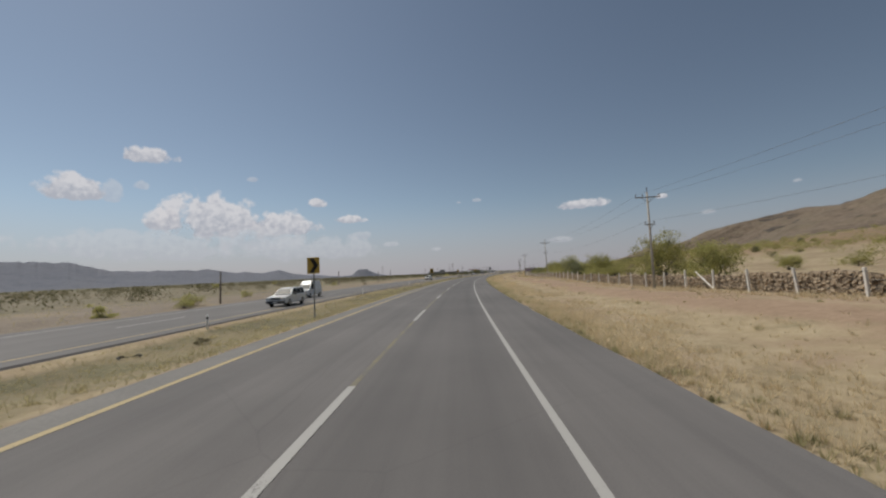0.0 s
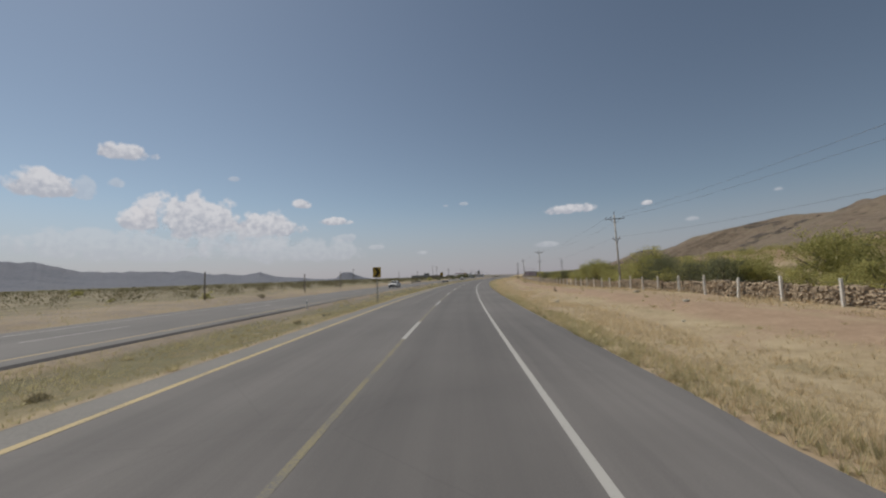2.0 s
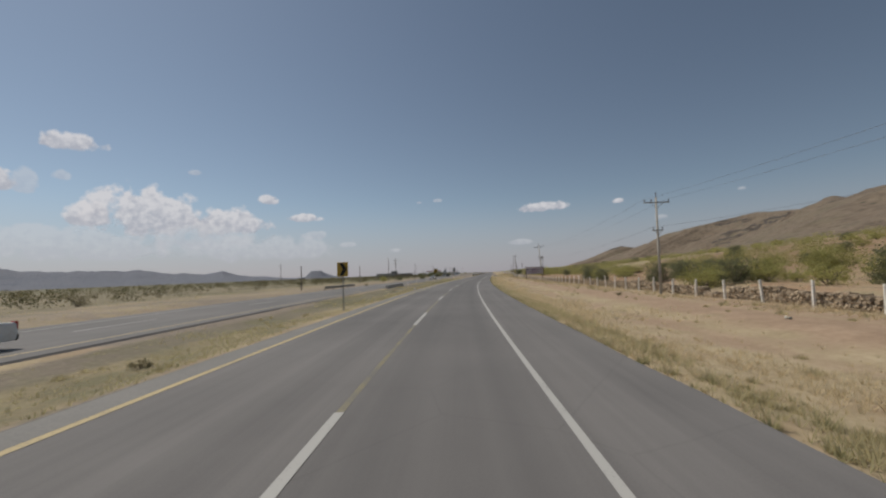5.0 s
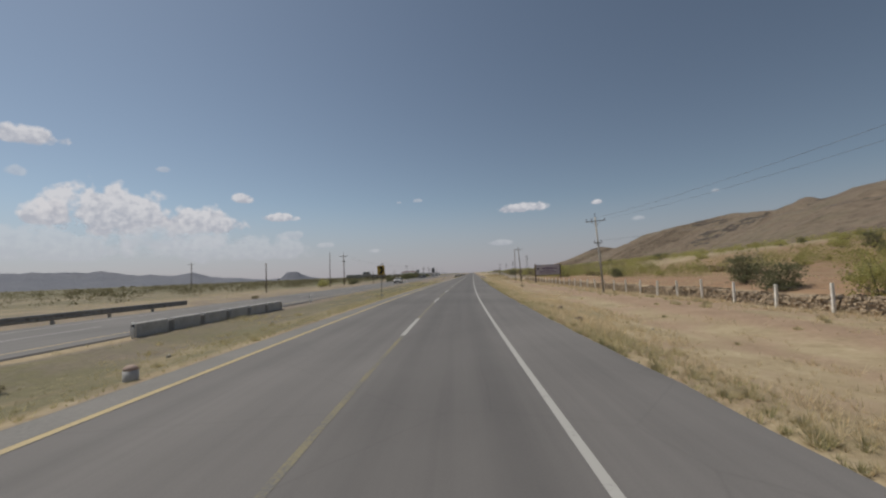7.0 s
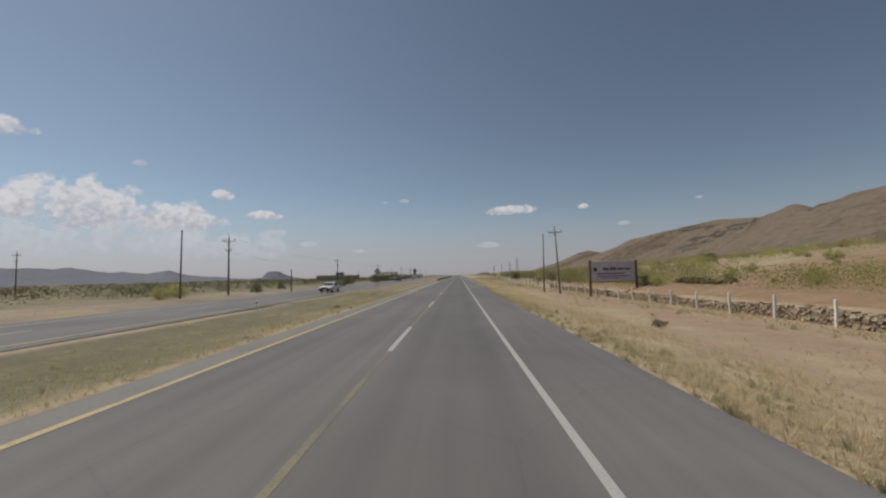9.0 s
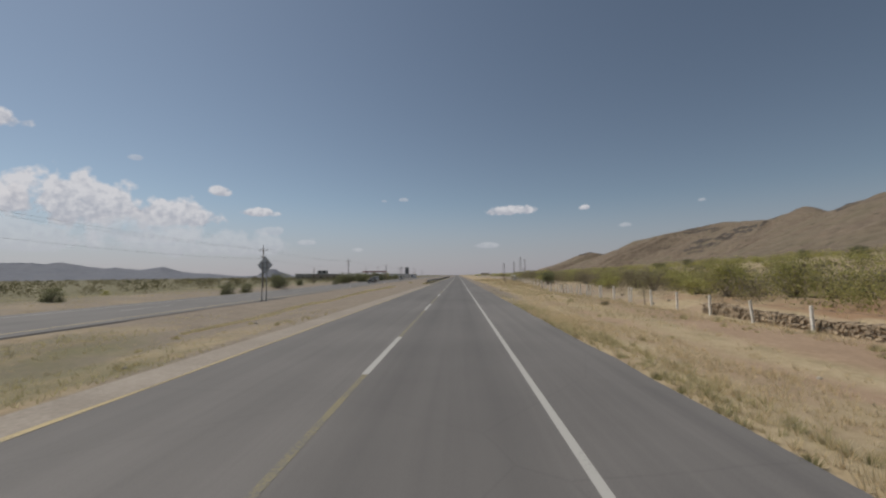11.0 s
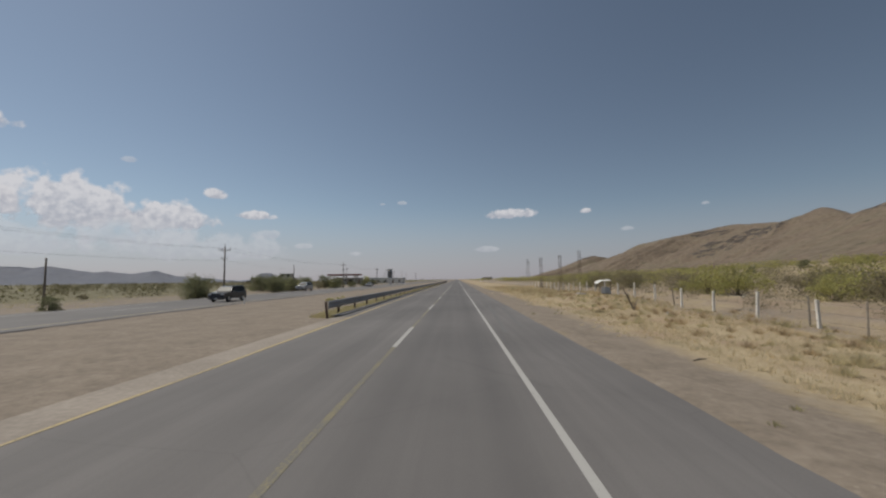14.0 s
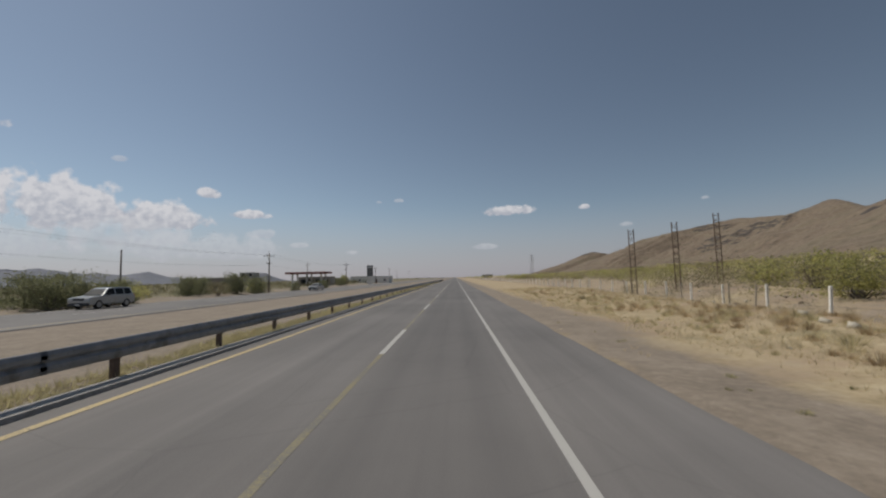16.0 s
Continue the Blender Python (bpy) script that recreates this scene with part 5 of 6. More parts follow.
for proto in TREES + SHRUBS + [LOW]:
    for o in (*proto.children_recursive, proto):
        bpy.data.objects.remove(o)


def far_scrub(name, zones, label, mat, seed, k=90, leaf=0.085):
    """Uncountable distant shrubs: loose clumps of leaf quads on the plain."""
    rng = np.random.default_rng(seed)
    vs, ts = [], []
    for count, s0, s1, u0, u1, size in zones:
        s, u = rng.uniform(s0, s1, count), rng.uniform(0, 1, count) ** 1.5 * (u1 - u0) + u0
        z = ground_z(s, u)
        c = np.stack([at(a, b, q) for a, b, q in zip(s, u, z)])
        h = size * rng.uniform(0.5, 1.2, count)
        cc = np.repeat(c, k, 0) + np.clip(rng.normal(size=(count * k, 3)), -1.5, 1.5) * np.repeat(h, k)[:, None] * np.array([0.5, 0.5, 0.3]) + np.repeat(h, k)[:, None] * np.array([0, 0, 0.45])
        v, t = quad_cloud(cc, np.repeat(h, k) * leaf, rng, np.clip(np.repeat(rng.uniform(0, 1, count), k) * 0.6 + rng.uniform(0, 0.4, count * k), 0, 1))
        vs.append(v)
        ts.append(t)
    me = fast_mesh(name, np.concatenate(vs), 3, mat)
    tone_attr(me, np.concatenate(ts))
    return tagged(new(name, me), label, "scrub", kind="stuff")


far_scrub("distant_scrub", ((500, 150, 700, 110, 420, 2.4), (420, 500, 1500, 30, 500, 2.6), (260, 20, 300, 110, 330, 2.2)), "yellow-green scrub on the slope below the hills", M_LEAF, 5, 75, 0.095)
far_scrub("distant_scrub", ((330, 170, 520, 48, 150, 2.6), (130, 20, 190, 50, 140, 2.0)), "yellow-green scrub on the lower slope", M_LEAF, 25, 150, 0.055)
far_scrub("distant_scrub", ((300, 295, 640, 32, 110, 2.4),), "yellow-green brush behind the fence", M_LEAF, 35, 200, 0.046)
far_scrub("distant_scrub", ((300, 288, 430, 22, 75, 2.4), (120, 430, 600, 28, 70, 2.0)), "grey half-bare brush behind the fence", M_LEAF_GREY, 15, 260, 0.035)
far_scrub("thicket", ((95, 222, 300, 27, 50, 2.1), (60, 268, 300, 22, 34, 1.9), (170, 165, 262, 55, 92, 2.3)), "olive green brush on the red slope", M_LEAF_OLIVE, 20, 260, 0.04)
far_scrub("undergrowth", ((260, 292, 430, 18.6, 30, 0.9), (120, 430, 560, 22, 40, 0.9)), "low grey-green undergrowth behind the fence", M_LEAF_GREY, 19, 130, 0.05)
far_scrub("thicket", ((70, 292, 440, 21, 60, 2.2), (40, 440, 620, 26, 70, 1.8)), "grey-brown leafless brush thicket behind the fence", M_TWIG, 17, 330, 0.03)
far_scrub("thicket", ((60, 292, 440, 22, 60, 2.5), (50, 440, 620, 27, 80, 2.0)), "olive green brush thicket behind the fence", M_LEAF_OLIVE, 18, 420, 0.03)
far_scrub("distant_scrub", ((500, 60, 900, -420, -110, 2.0), (1300, 0, 640, -44, -190, 1.9), (500, 600, 1700, -500, -45, 2.8), (200, 0, 300, -300, -80, 1.8)), "dark scrub on the plain towards the horizon", M_LEAF_SCRUB, 6, 70, 0.08)


def grass(name, count, s0, s1, u0, u1, h0, h1, label, mat, seed, blades=9, on_dirt=False, even=0.0):
    """Tufts of thin blades, each blade one tapering triangle."""
    rng = np.random.default_rng(seed)
    s = rng.uniform(s0, s1, count)
    f = rng.uniform(0, 1, count)
    a0, a1 = (u0(s) if callable(u0) else u0), (u1(s) if callable(u1) else u1)
    u = a0 + (a1 - a0) * f
    patch = np.array([noise.fractal(Vector((a / 7, b / 3, seed)), 0.8, 2.0, 4) for a, b in zip(s, u)])
    dirt = 0 * s if on_dirt else weights(s, u)[0] + weights(s, u)[1] * 1.1
    keep = patch * 0.9 + 0.5 + even - dirt * 0.75 > rng.uniform(0, 1, count) * 0.8
    s, u, patch = s[keep], u[keep], patch[keep]
    n = len(s)
    c = np.stack([at(a, b, 0) for a, b in zip(s, u)])
    c[:, 2] = ground_z(s, u) - 0.02
    h = rng.uniform(h0, h1, n) * np.clip(0.8 + patch * 0.5, 0.4, 1.5)
    ang = rng.uniform(0, 2 * np.pi, (n, blades))
    lean = rng.uniform(0.2, 1.1, (n, blades))
    hh = h[:, None] * rng.uniform(0.55, 1.1, (n, blades))
    foot = c[:, None, :] + np.stack([np.cos(ang), np.sin(ang), 0 * ang], -1) * (h[:, None, None] * rng.uniform(0.02, 0.3, (n, blades, 1)))
    tip = foot + np.stack([np.cos(ang) * lean * hh, np.sin(ang) * lean * hh, hh], -1)
    side = np.stack([-np.sin(ang), np.cos(ang), 0 * ang], -1) * (0.004 + 0.017 * h[:, None, None])
    v = np.stack([foot - side, foot + side, tip], 2).reshape(-1, 3)
    tone = np.clip(np.repeat(np.clip(0.45 + 0.55 * patch + rng.normal(0, 0.16, n), 0, 1), blades) * 0.7 + rng.uniform(0, 0.3, n * blades), 0, 1)
    me = fast_mesh(name, v, 3, mat)
    tone_attr(me, np.repeat(tone, 3))
    return tagged(new(name, me), label, "grass", kind="stuff")


grass("verge_grass", 56000, 0, 450, U_PAVE_R + 0.4, 17.5, 0.07, 0.24, "dry straw-coloured grass on the verge", M_GRASS, 1, 10)
grass("verge_grass", 52000, 0, 300, U_PAVE_R + 0.2, 8.5, 0.1, 0.3, "dry pale grass tufts near the asphalt", M_GRASS, 21, 9)
grass("verge_grass", 16000, 0, 292, U_PAVE_R + 0.1, U_PAVE_R + 1.6, 0.1, 0.28, "half-green grass along the asphalt edge", M_GRASS_GREEN, 2, 10)
grass("median_grass", 46000, 2, 290, lambda s: opp_near(s) + 0.4, U_PAVE_L - 0.5, 0.06, 0.22, "dry yellowish grass on the median", M_GRASS_GREEN, 3, 6, even=0.35)
grass("median_grass", 22000, 357.5, 560, -8.4, -6.95, 0.14, 0.4, "dry grass under the guardrail", M_GRASS_GREEN, 4, 9, True, even=1.0)
grass("median_grass", 5000, 280, 345, lambda s: -11.0 - (s - 280) * 0.02 + 0.15 * np.sin(s * 0.4), lambda s: -11.7 - (s - 280) * 0.03 + 0.3 * np.sin(s * 0.23), 0.07, 0.2, "thin strip of grass across the dirt median", M_TUSSOCK, 7, 9, True, even=0.1)
grass("field_grass", 14000, 10, 480, 18.8, 40, 0.15, 0.4, "dry grass behind the fence", M_GRASS, 8)
grass("field_grass", 17000, 10, 480, lambda s: opp_far(s) - 26, lambda s: opp_far(s) - 0.6, 0.12, 0.32, "dry grass beyond the far carriageway", M_GRASS_GREEN, 9, 7, True)
grass("verge_grass", 13000, 0, 440, lambda s: fence_u(s) - 2.6, lambda s: fence_u(s) + 0.2, 0.14, 0.42, "pale dry grass at the foot of the wall and fence", M_GRASS, 12, 9, True)
grass("verge_grass", 30000, 288, 450, 7.2, lambda s: fence_u(s) - 0.4, 0.07, 0.26, "patchy dry grass between gravel and fence", M_GRASS_PALE, 14, 7, True, even=0.1)

def tussocks(name, places, label, mat, seed, blades=110):
    """Rounded clumps of bunch grass: fine blades that spring from one root and arch outwards."""
    rng = np.random.default_rng(seed)
    vs, ts = [], []
    for count, s0, s1, u0, u1, h0, h1 in places:
        s, u, h = rng.uniform(s0, s1, count), rng.uniform(u0, u1, count), rng.uniform(h0, h1, count)
        c = np.stack([at(a, b, 0) for a, b in zip(s, u)])
        c[:, 2] = ground_z(s, u) - 0.03
        ang, out = rng.uniform(0, 2 * np.pi, (count, blades)), rng.uniform(0.0, 1.0, (count, blades)) ** 0.6
        rad = np.stack([np.cos(ang), np.sin(ang), 0 * ang], -1)
        hh = 0.75 * h[:, None] * np.sqrt(1.05 - 0.85 * out ** 2) * rng.uniform(0.75, 1.1, (count, blades))
        foot = c[:, None, :] + rad * (out * h[:, None] * 0.4)[..., None]
        tip = c[:, None, :] + rad * (out * h[:, None] * 1.15)[..., None] + hh[..., None] * np.array([0, 0, 1.0])
        side = np.stack([-np.sin(ang), np.cos(ang), 0 * ang], -1) * (0.004 + 0.016 * h[:, None, None])
        vs.append(np.stack([foot - side, foot + side, tip], 2).reshape(-1, 3))
        ts.append(np.repeat(np.clip(np.repeat(rng.uniform(0, 0.75, count), blades) + rng.uniform(0, 0.25, count * blades), 0, 1), 3))
    me = fast_mesh(name, np.concatenate(vs), 3, mat)
    tone_attr(me, np.concatenate(ts))
    return tagged(new(name, me), label, "grass", kind="stuff")


tussocks("bunch_grass", ((300, 5, 290, U_PAVE_R + 0.3, 5.6, 0.16, 0.34), (200, 5, 290, 5.0, 17.0, 0.14, 0.3), (150, 120, 290, 13.5, 17.4, 0.2, 0.5)), "greyish green bunch grass clumps on the verge", M_TUSSOCK, 41)
tussocks("bunch_grass", ((430, 300, 450, 8.2, 17.0, 0.16, 0.46), (60, 340, 420, 9.5, 16.0, 0.4, 0.62)), "brownish bunch grass clumps between gravel and fence", M_TUSSOCK, 42)
tussocks("dry_weeds", ((260, 338, 450, 9.0, 17.5, 0.2, 0.5), (110, 372, 410, 10.0, 17.5, 0.3, 0.62)), "reddish brown dry weeds between gravel and fence", M_WEED, 44, 90)
M_EDGE = leaf_material("edge_grass", (0.25, 0.235, 0.12), (0.44, 0.405, 0.23), 0.6)
tussocks("bunch_grass", ((620, 4, 290, U_PAVE_R + 0.12, 4.7, 0.12, 0.27), (90, 292, 420, 4.4, 7.5, 0.08, 0.2)), "dull green grass clumps along the asphalt edge", M_EDGE, 45, 60)
tussocks("bunch_grass", ((240, 5, 285, -11.8, -7.4, 0.12, 0.3), (60, 359, 470, -8.2, -7.3, 0.2, 0.42)), "dry bunch grass clumps on the median", M_TUSSOCK, 43)

# ---- vehicles on the far carriageway ----
M_CAR_WHITE = surface("white_car_paint", (0.7, 0.7, 0.69), (0.78, 0.78, 0.77), 1.5, 0.5, rough=0.35, bumps=0, stain=(0.58, 0.56, 0.52))
M_CAR_SILVER = surface("silver_car_paint", (0.36, 0.37, 0.38), (0.44, 0.45, 0.46), 1.5, 0.5, rough=0.28, metal=0.4, bumps=0, stain=(0.32, 0.31, 0.3))
M_CAR_DARK = surface("dark_car_paint", (0.03, 0.034, 0.042), (0.055, 0.06, 0.07), 1.5, 0.5, rough=0.25, bumps=0, stain=(0.07, 0.065, 0.06))
M_GLASS = surface("tinted_glass", (0.02, 0.023, 0.026), (0.035, 0.038, 0.042), 2, 0.5, rough=0.42, bumps=0)
M_GLASS.node_tree.nodes["Principled BSDF"].inputs["Specular IOR Level"].default_value = 0.12
M_TYRE = surface("tyre_rubber", (0.018, 0.018, 0.018), (0.035, 0.034, 0.033), 12, 2, rough=0.9)
M_RIM = surface("alloy_rim", (0.3, 0.3, 0.3), (0.42, 0.42, 0.42), 5, 1, rough=0.35, metal=0.6, bumps=0)
M_PLASTIC = surface("black_plastic", (0.02, 0.02, 0.021), (0.04, 0.04, 0.041), 8, 1, rough=0.6)
M_LAMP = surface("headlamp_glass", (0.5, 0.5, 0.5), (0.66, 0.66, 0.66), 5, 1, rough=0.1, bumps=0)
M_TAIL = surface("tail_lamp_red", (0.25, 0.02, 0.02), (0.35, 0.04, 0.03), 5, 1, rough=0.2, bumps=0)


def slab(profile, half, bevel, pinch=None):
    """A side outline (x ahead, z up) given width, narrowed towards the roof by pinch = (z0, z1, share)."""
    bm = bmesh.new()
    f = bm.faces.new([bm.verts.new((x, -half, z)) for x, z in profile])
    bmesh.ops.recalc_face_normals(bm, faces=[f])
    ext = bmesh.ops.extrude_face_region(bm, geom=[f])
    for v in ext["geom"]:
        if isinstance(v, bmesh.types.BMVert):
            v.co.y = half
    bmesh.ops.recalc_face_normals(bm, faces=bm.faces[:])
    if pinch:
        z0, z1, share = pinch
        for v in bm.verts:
            v.co.y *= 1 - share * min(max((v.co.z - z0) / (z1 - z0), 0), 1)
    if bevel:
        bmesh.ops.bevel(bm, geom=bm.edges[:], offset=bevel, segments=2, affect="EDGES", profile=0.6, clamp_overlap=True)
    return bm


def wheel(car, x, y, r):
    w = new("wheel")
    w.parent, w.empty_display_size = car, 0.1
    w.location = (x, y, r)
    bm = bmesh.new()
    tube(bm, (0, -0.11, 0), (0, 0.11, 0), r, r, 20)
    bmesh.ops.bevel(bm, geom=[e for e in bm.edges if e.calc_face_angle(0) > 0.6], offset=0.03, segments=2, affect="EDGES")
    part("tyre", bm, M_TYRE, w, "black rubber tyre", True)
    bm = bmesh.new()
    tube(bm, (0, -0.118, 0), (0, 0.118, 0), r * 0.6, r * 0.6, 14)
    part("rim", bm, M_RIM, w, "grey wheel rim")


def vehicle(m, label, category, name, paint, body, cabin, half, wheels, r, glass_x, screens, lamp_z, trim=True, roof=None):
    """A car from its side outlines: body, cabin with windows, wheels, lamps, bumpers, mirrors."""
    car = root(name, m, label, category, "oncoming vehicles")
    x1, x0 = max(x for x, z in body), min(x for x, z in body)
    belt = min(z for x, z in cabin)
    top = max(z for x, z in cabin)
    part("body", slab(body, half, 0.07), paint, car, smooth=False)
    part("cabin", slab(cabin, half * 0.95, 0.06, (belt, top, 0.2)), roof or paint, car)
    for y in (-1, 1):
        for a, b in glass_x:
            zlo, zhi = belt + 0.1, top - 0.1
            def lim(x, z):
                return x
            bm = bmesh.new()
            pts = []
            for x, z in ((a[0], zlo), (b[0], zlo), (b[1], zhi), (a[1], zhi)):
                wy = half * 0.95 * (1 - 0.2 * (z - belt) / (top - belt)) + 0.004
                pts.append(bm.verts.new((x, y * wy, z)))
            bm.faces.new(pts if y < 0 else pts[::-1])
            bmesh.ops.solidify(bm, geom=bm.faces[:], thickness=-0.006)
            part("side_window", bm, M_GLASS, car, "dark tinted side window")
        bm = bmesh.new()
        box(bm, x1 - 0.13, x1 + 0.015, min(y * half * 0.58, y * half * 0.94), max(y * half * 0.58, y * half * 0.94), lamp_z - 0.08, lamp_z + 0.08, 0.02)
        part("headlight", bm, M_LAMP, car, "clear headlight")
        bm = bmesh.new()
        box(bm, x0 - 0.015, x0 + 0.1, min(y * half * 0.74, y * half * 0.97), max(y * half * 0.74, y * half * 0.97), lamp_z, lamp_z + 0.3, 0.02)
        part("tail_light", bm, M_TAIL, car, "red tail light")
        bm = bmesh.new()
        box(bm, glass_x[0][0][0] - 0.35, glass_x[0][0][0] - 0.18, min(y * half, y * (half + 0.2)), max(y * half, y * (half + 0.2)), belt + 0.02, belt + 0.2, 0.03)
        part("mirror", bm, M_PLASTIC, car, "black door mirror")
        for x in wheels:
            wheel(car, x, y * (half - 0.1), r)
    for (xa, za), (xb, zb), label_s in screens:
        bm = bmesh.new()
        d = Vector((zb - za, 0, xa - xb)).normalized() * (0.012 if xa > 0 or label_s == "windscreen" else -0.012)
        if label_s == "windscreen":
            d = Vector((abs(d.x), 0, abs(d.z)))
        else:
            d = Vector((-abs(d.x), 0, abs(d.z)))
        w0 = half * 0.95 * (1 - 0.2 * (za - belt) / (top - belt)) - 0.1
        w1 = half * 0.95 * (1 - 0.2 * (zb - belt) / (top - belt)) - 0.1
        bm.faces.new([bm.verts.new(Vector(v) + d) for v in ((xa, -w0, za), (xa, w0, za), (xb, w1, zb), (xb, -w1, zb))])
        bmesh.ops.recalc_face_normals(bm, faces=bm.faces[:])
        bmesh.ops.solidify(bm, geom=bm.faces[:], thickness=0.006)
        part(label_s, bm, M_GLASS, car, "dark glass " + label_s.replace("_", " "))
    for xa, xb, nm in ((x1 - 0.1, x1 + 0.07, "front_bumper"), (x0 - 0.07, x0 + 0.1, "rear_bumper")):
        bm = bmesh.new()
        box(bm, xa, xb, -half * 0.96, half * 0.96, 0.3, 0.55, 0.05)
        part(nm, bm, M_PLASTIC if trim else paint, car, "dark bumper" if trim else "")
    bm = bmesh.new()
    box(bm, x1 - 0.02, x1 + 0.03, -half * 0.5, half * 0.5, lamp_z - 0.1, lamp_z + 0.09, 0.015)
    part("grille", bm, M_PLASTIC, car, "black radiator grille")
    bm = bmesh.new()
    box(bm, x1 + 0.06, x1 + 0.08, -0.2, 0.2, 0.36, 0.47)
    part("plate", bm, M_WHITE, car, "plain pale plate")
    return car


WAGON = dict(body=[(2.3, 0.3), (2.38, 0.62), (2.3, 0.86), (1.1, 1.02), (-2.2, 1.05), (-2.3, 0.7), (-2.25, 0.32)], cabin=[(1.15, 0.98), (0.35, 1.56), (-0.2, 1.66), (-1.9, 1.64), (-2.22, 1.0)], half=0.9, wheels=(1.45, -1.35), r=0.35,
             glass_x=(((0.78, 0.28), (-0.25, -0.25)), ((-0.35, -0.35), (-1.15, -1.1)), ((-1.25, -1.2), (-1.95, -1.78))), screens=(((1.1, 1.06), (0.4, 1.55), "windscreen"), ((-2.2, 1.1), (-1.96, 1.58), "rear_window")), lamp_z=0.76)
SUV = dict(body=[(2.35, 0.38), (2.42, 0.75), (2.34, 1.02), (1.15, 1.14), (-2.25, 1.16), (-2.36, 0.8), (-2.3, 0.4)], cabin=[(1.2, 1.1), (0.45, 1.72), (-0.1, 1.83), (-2.0, 1.82), (-2.27, 1.12)], half=0.96, wheels=(1.48, -1.42), r=0.39,
           glass_x=(((0.85, 0.36), (-0.2, -0.2)), ((-0.3, -0.3), (-1.15, -1.12)), ((-1.25, -1.22), (-2.02, -1.9))), screens=(((1.15, 1.18), (0.5, 1.7), "windscreen"), ((-2.26, 1.22), (-2.04, 1.76), "rear_window")), lamp_z=0.88)
SEDAN = dict(body=[(2.2, 0.28), (2.28, 0.55), (2.2, 0.76), (1.0, 0.93), (-1.6, 0.97), (-2.2, 0.92), (-2.28, 0.6), (-2.2, 0.3)], cabin=[(1.05, 0.9), (0.3, 1.38), (-0.2, 1.45), (-0.9, 1.42), (-1.7, 0.94)], half=0.86, wheels=(1.4, -1.3), r=0.31,
             glass_x=(((0.7, 0.22), (-0.15, -0.15)), ((-0.25, -0.25), (-1.15, -0.9))), screens=(((1.0, 0.97), (0.33, 1.37), "windscreen"), ((-1.66, 0.99), (-0.95, 1.4), "rear_window")), lamp_z=0.66)
VAN = dict(body=[(2.65, 0.35), (2.75, 0.75), (2.6, 1.1), (1.85, 1.3), (-2.65, 1.32), (-2.72, 0.9), (-2.68, 0.4)], cabin=[(1.95, 1.22), (1.1, 2.05), (0.6, 2.42), (-0.2, 2.5), (-2.6, 2.48), (-2.7, 1.25)], half=0.98, wheels=(1.85, -1.75), r=0.36,
           glass_x=(((1.5, 0.98), (0.45, 0.45)),), screens=(((1.9, 1.3), (1.12, 2.0), "windscreen"), ((-2.71, 1.5), (-2.66, 2.1), "rear_window")), lamp_z=0.95)


def oncoming(s, u):
    return spot(s, u, 0.0, -90)


def sized(size, m, *rest, **shape):
    """A car model of another size."""
    car = vehicle(m, *rest, **shape)
    car.scale = (size, size, size)
    return car


sized(0.85, oncoming(31.2, -13.9), "white station wagon driving on the far carriageway", "car", "station_wagon", M_CAR_WHITE, **WAGON)
sized(0.74, oncoming(43.0, -17.0), "white high-roofed panel van on the far carriageway", "van", "panel_van", M_CAR_WHITE, **VAN)
vehicle(oncoming(132.4, -16.3), "white sedan on the far carriageway", "car", "sedan", M_CAR_WHITE, **SEDAN)
vehicle(oncoming(273.3, -18.6), "white sedan with dark windows on the far carriageway", "car", "sedan", M_CAR_WHITE, **SEDAN)
sized(0.9, oncoming(377.0, -24.5), "dark grey off-road car on the far carriageway", "car", "off_road_car", M_CAR_DARK, **SUV)
sized(1.0, oncoming(416.6, -31.7), "silver grey off-road car on the far carriageway", "car", "off_road_car", M_CAR_SILVER, **SUV)
vehicle(oncoming(461.0, -28.0), "pale distant sedan on the far carriageway", "car", "sedan", M_CAR_SILVER, **SEDAN)

# ---- distant roadside buildings ----
M_ROOF_RED = surface("red_canopy_paint", (0.2, 0.075, 0.065), (0.29, 0.115, 0.1), 2, 0.4, rough=0.6, bumps=0.05)
M_PLASTER = surface("pale_plaster", (0.34, 0.31, 0.28), (0.46, 0.43, 0.39), 2, 0.3, stain=(0.28, 0.25, 0.22))
M_BRICKWALL = surface("brown_plaster", (0.25, 0.215, 0.19), (0.35, 0.31, 0.28), 2, 0.3)
M_GREY_WALL = surface("grey_render", (0.31, 0.3, 0.29), (0.41, 0.395, 0.385), 2, 0.3, stain=(0.24, 0.22, 0.21))
M_DARK_SIGN = surface("dark_sign_panel", (0.035, 0.04, 0.05), (0.07, 0.075, 0.085), 3, 0.6, rough=0.5, bumps=0)


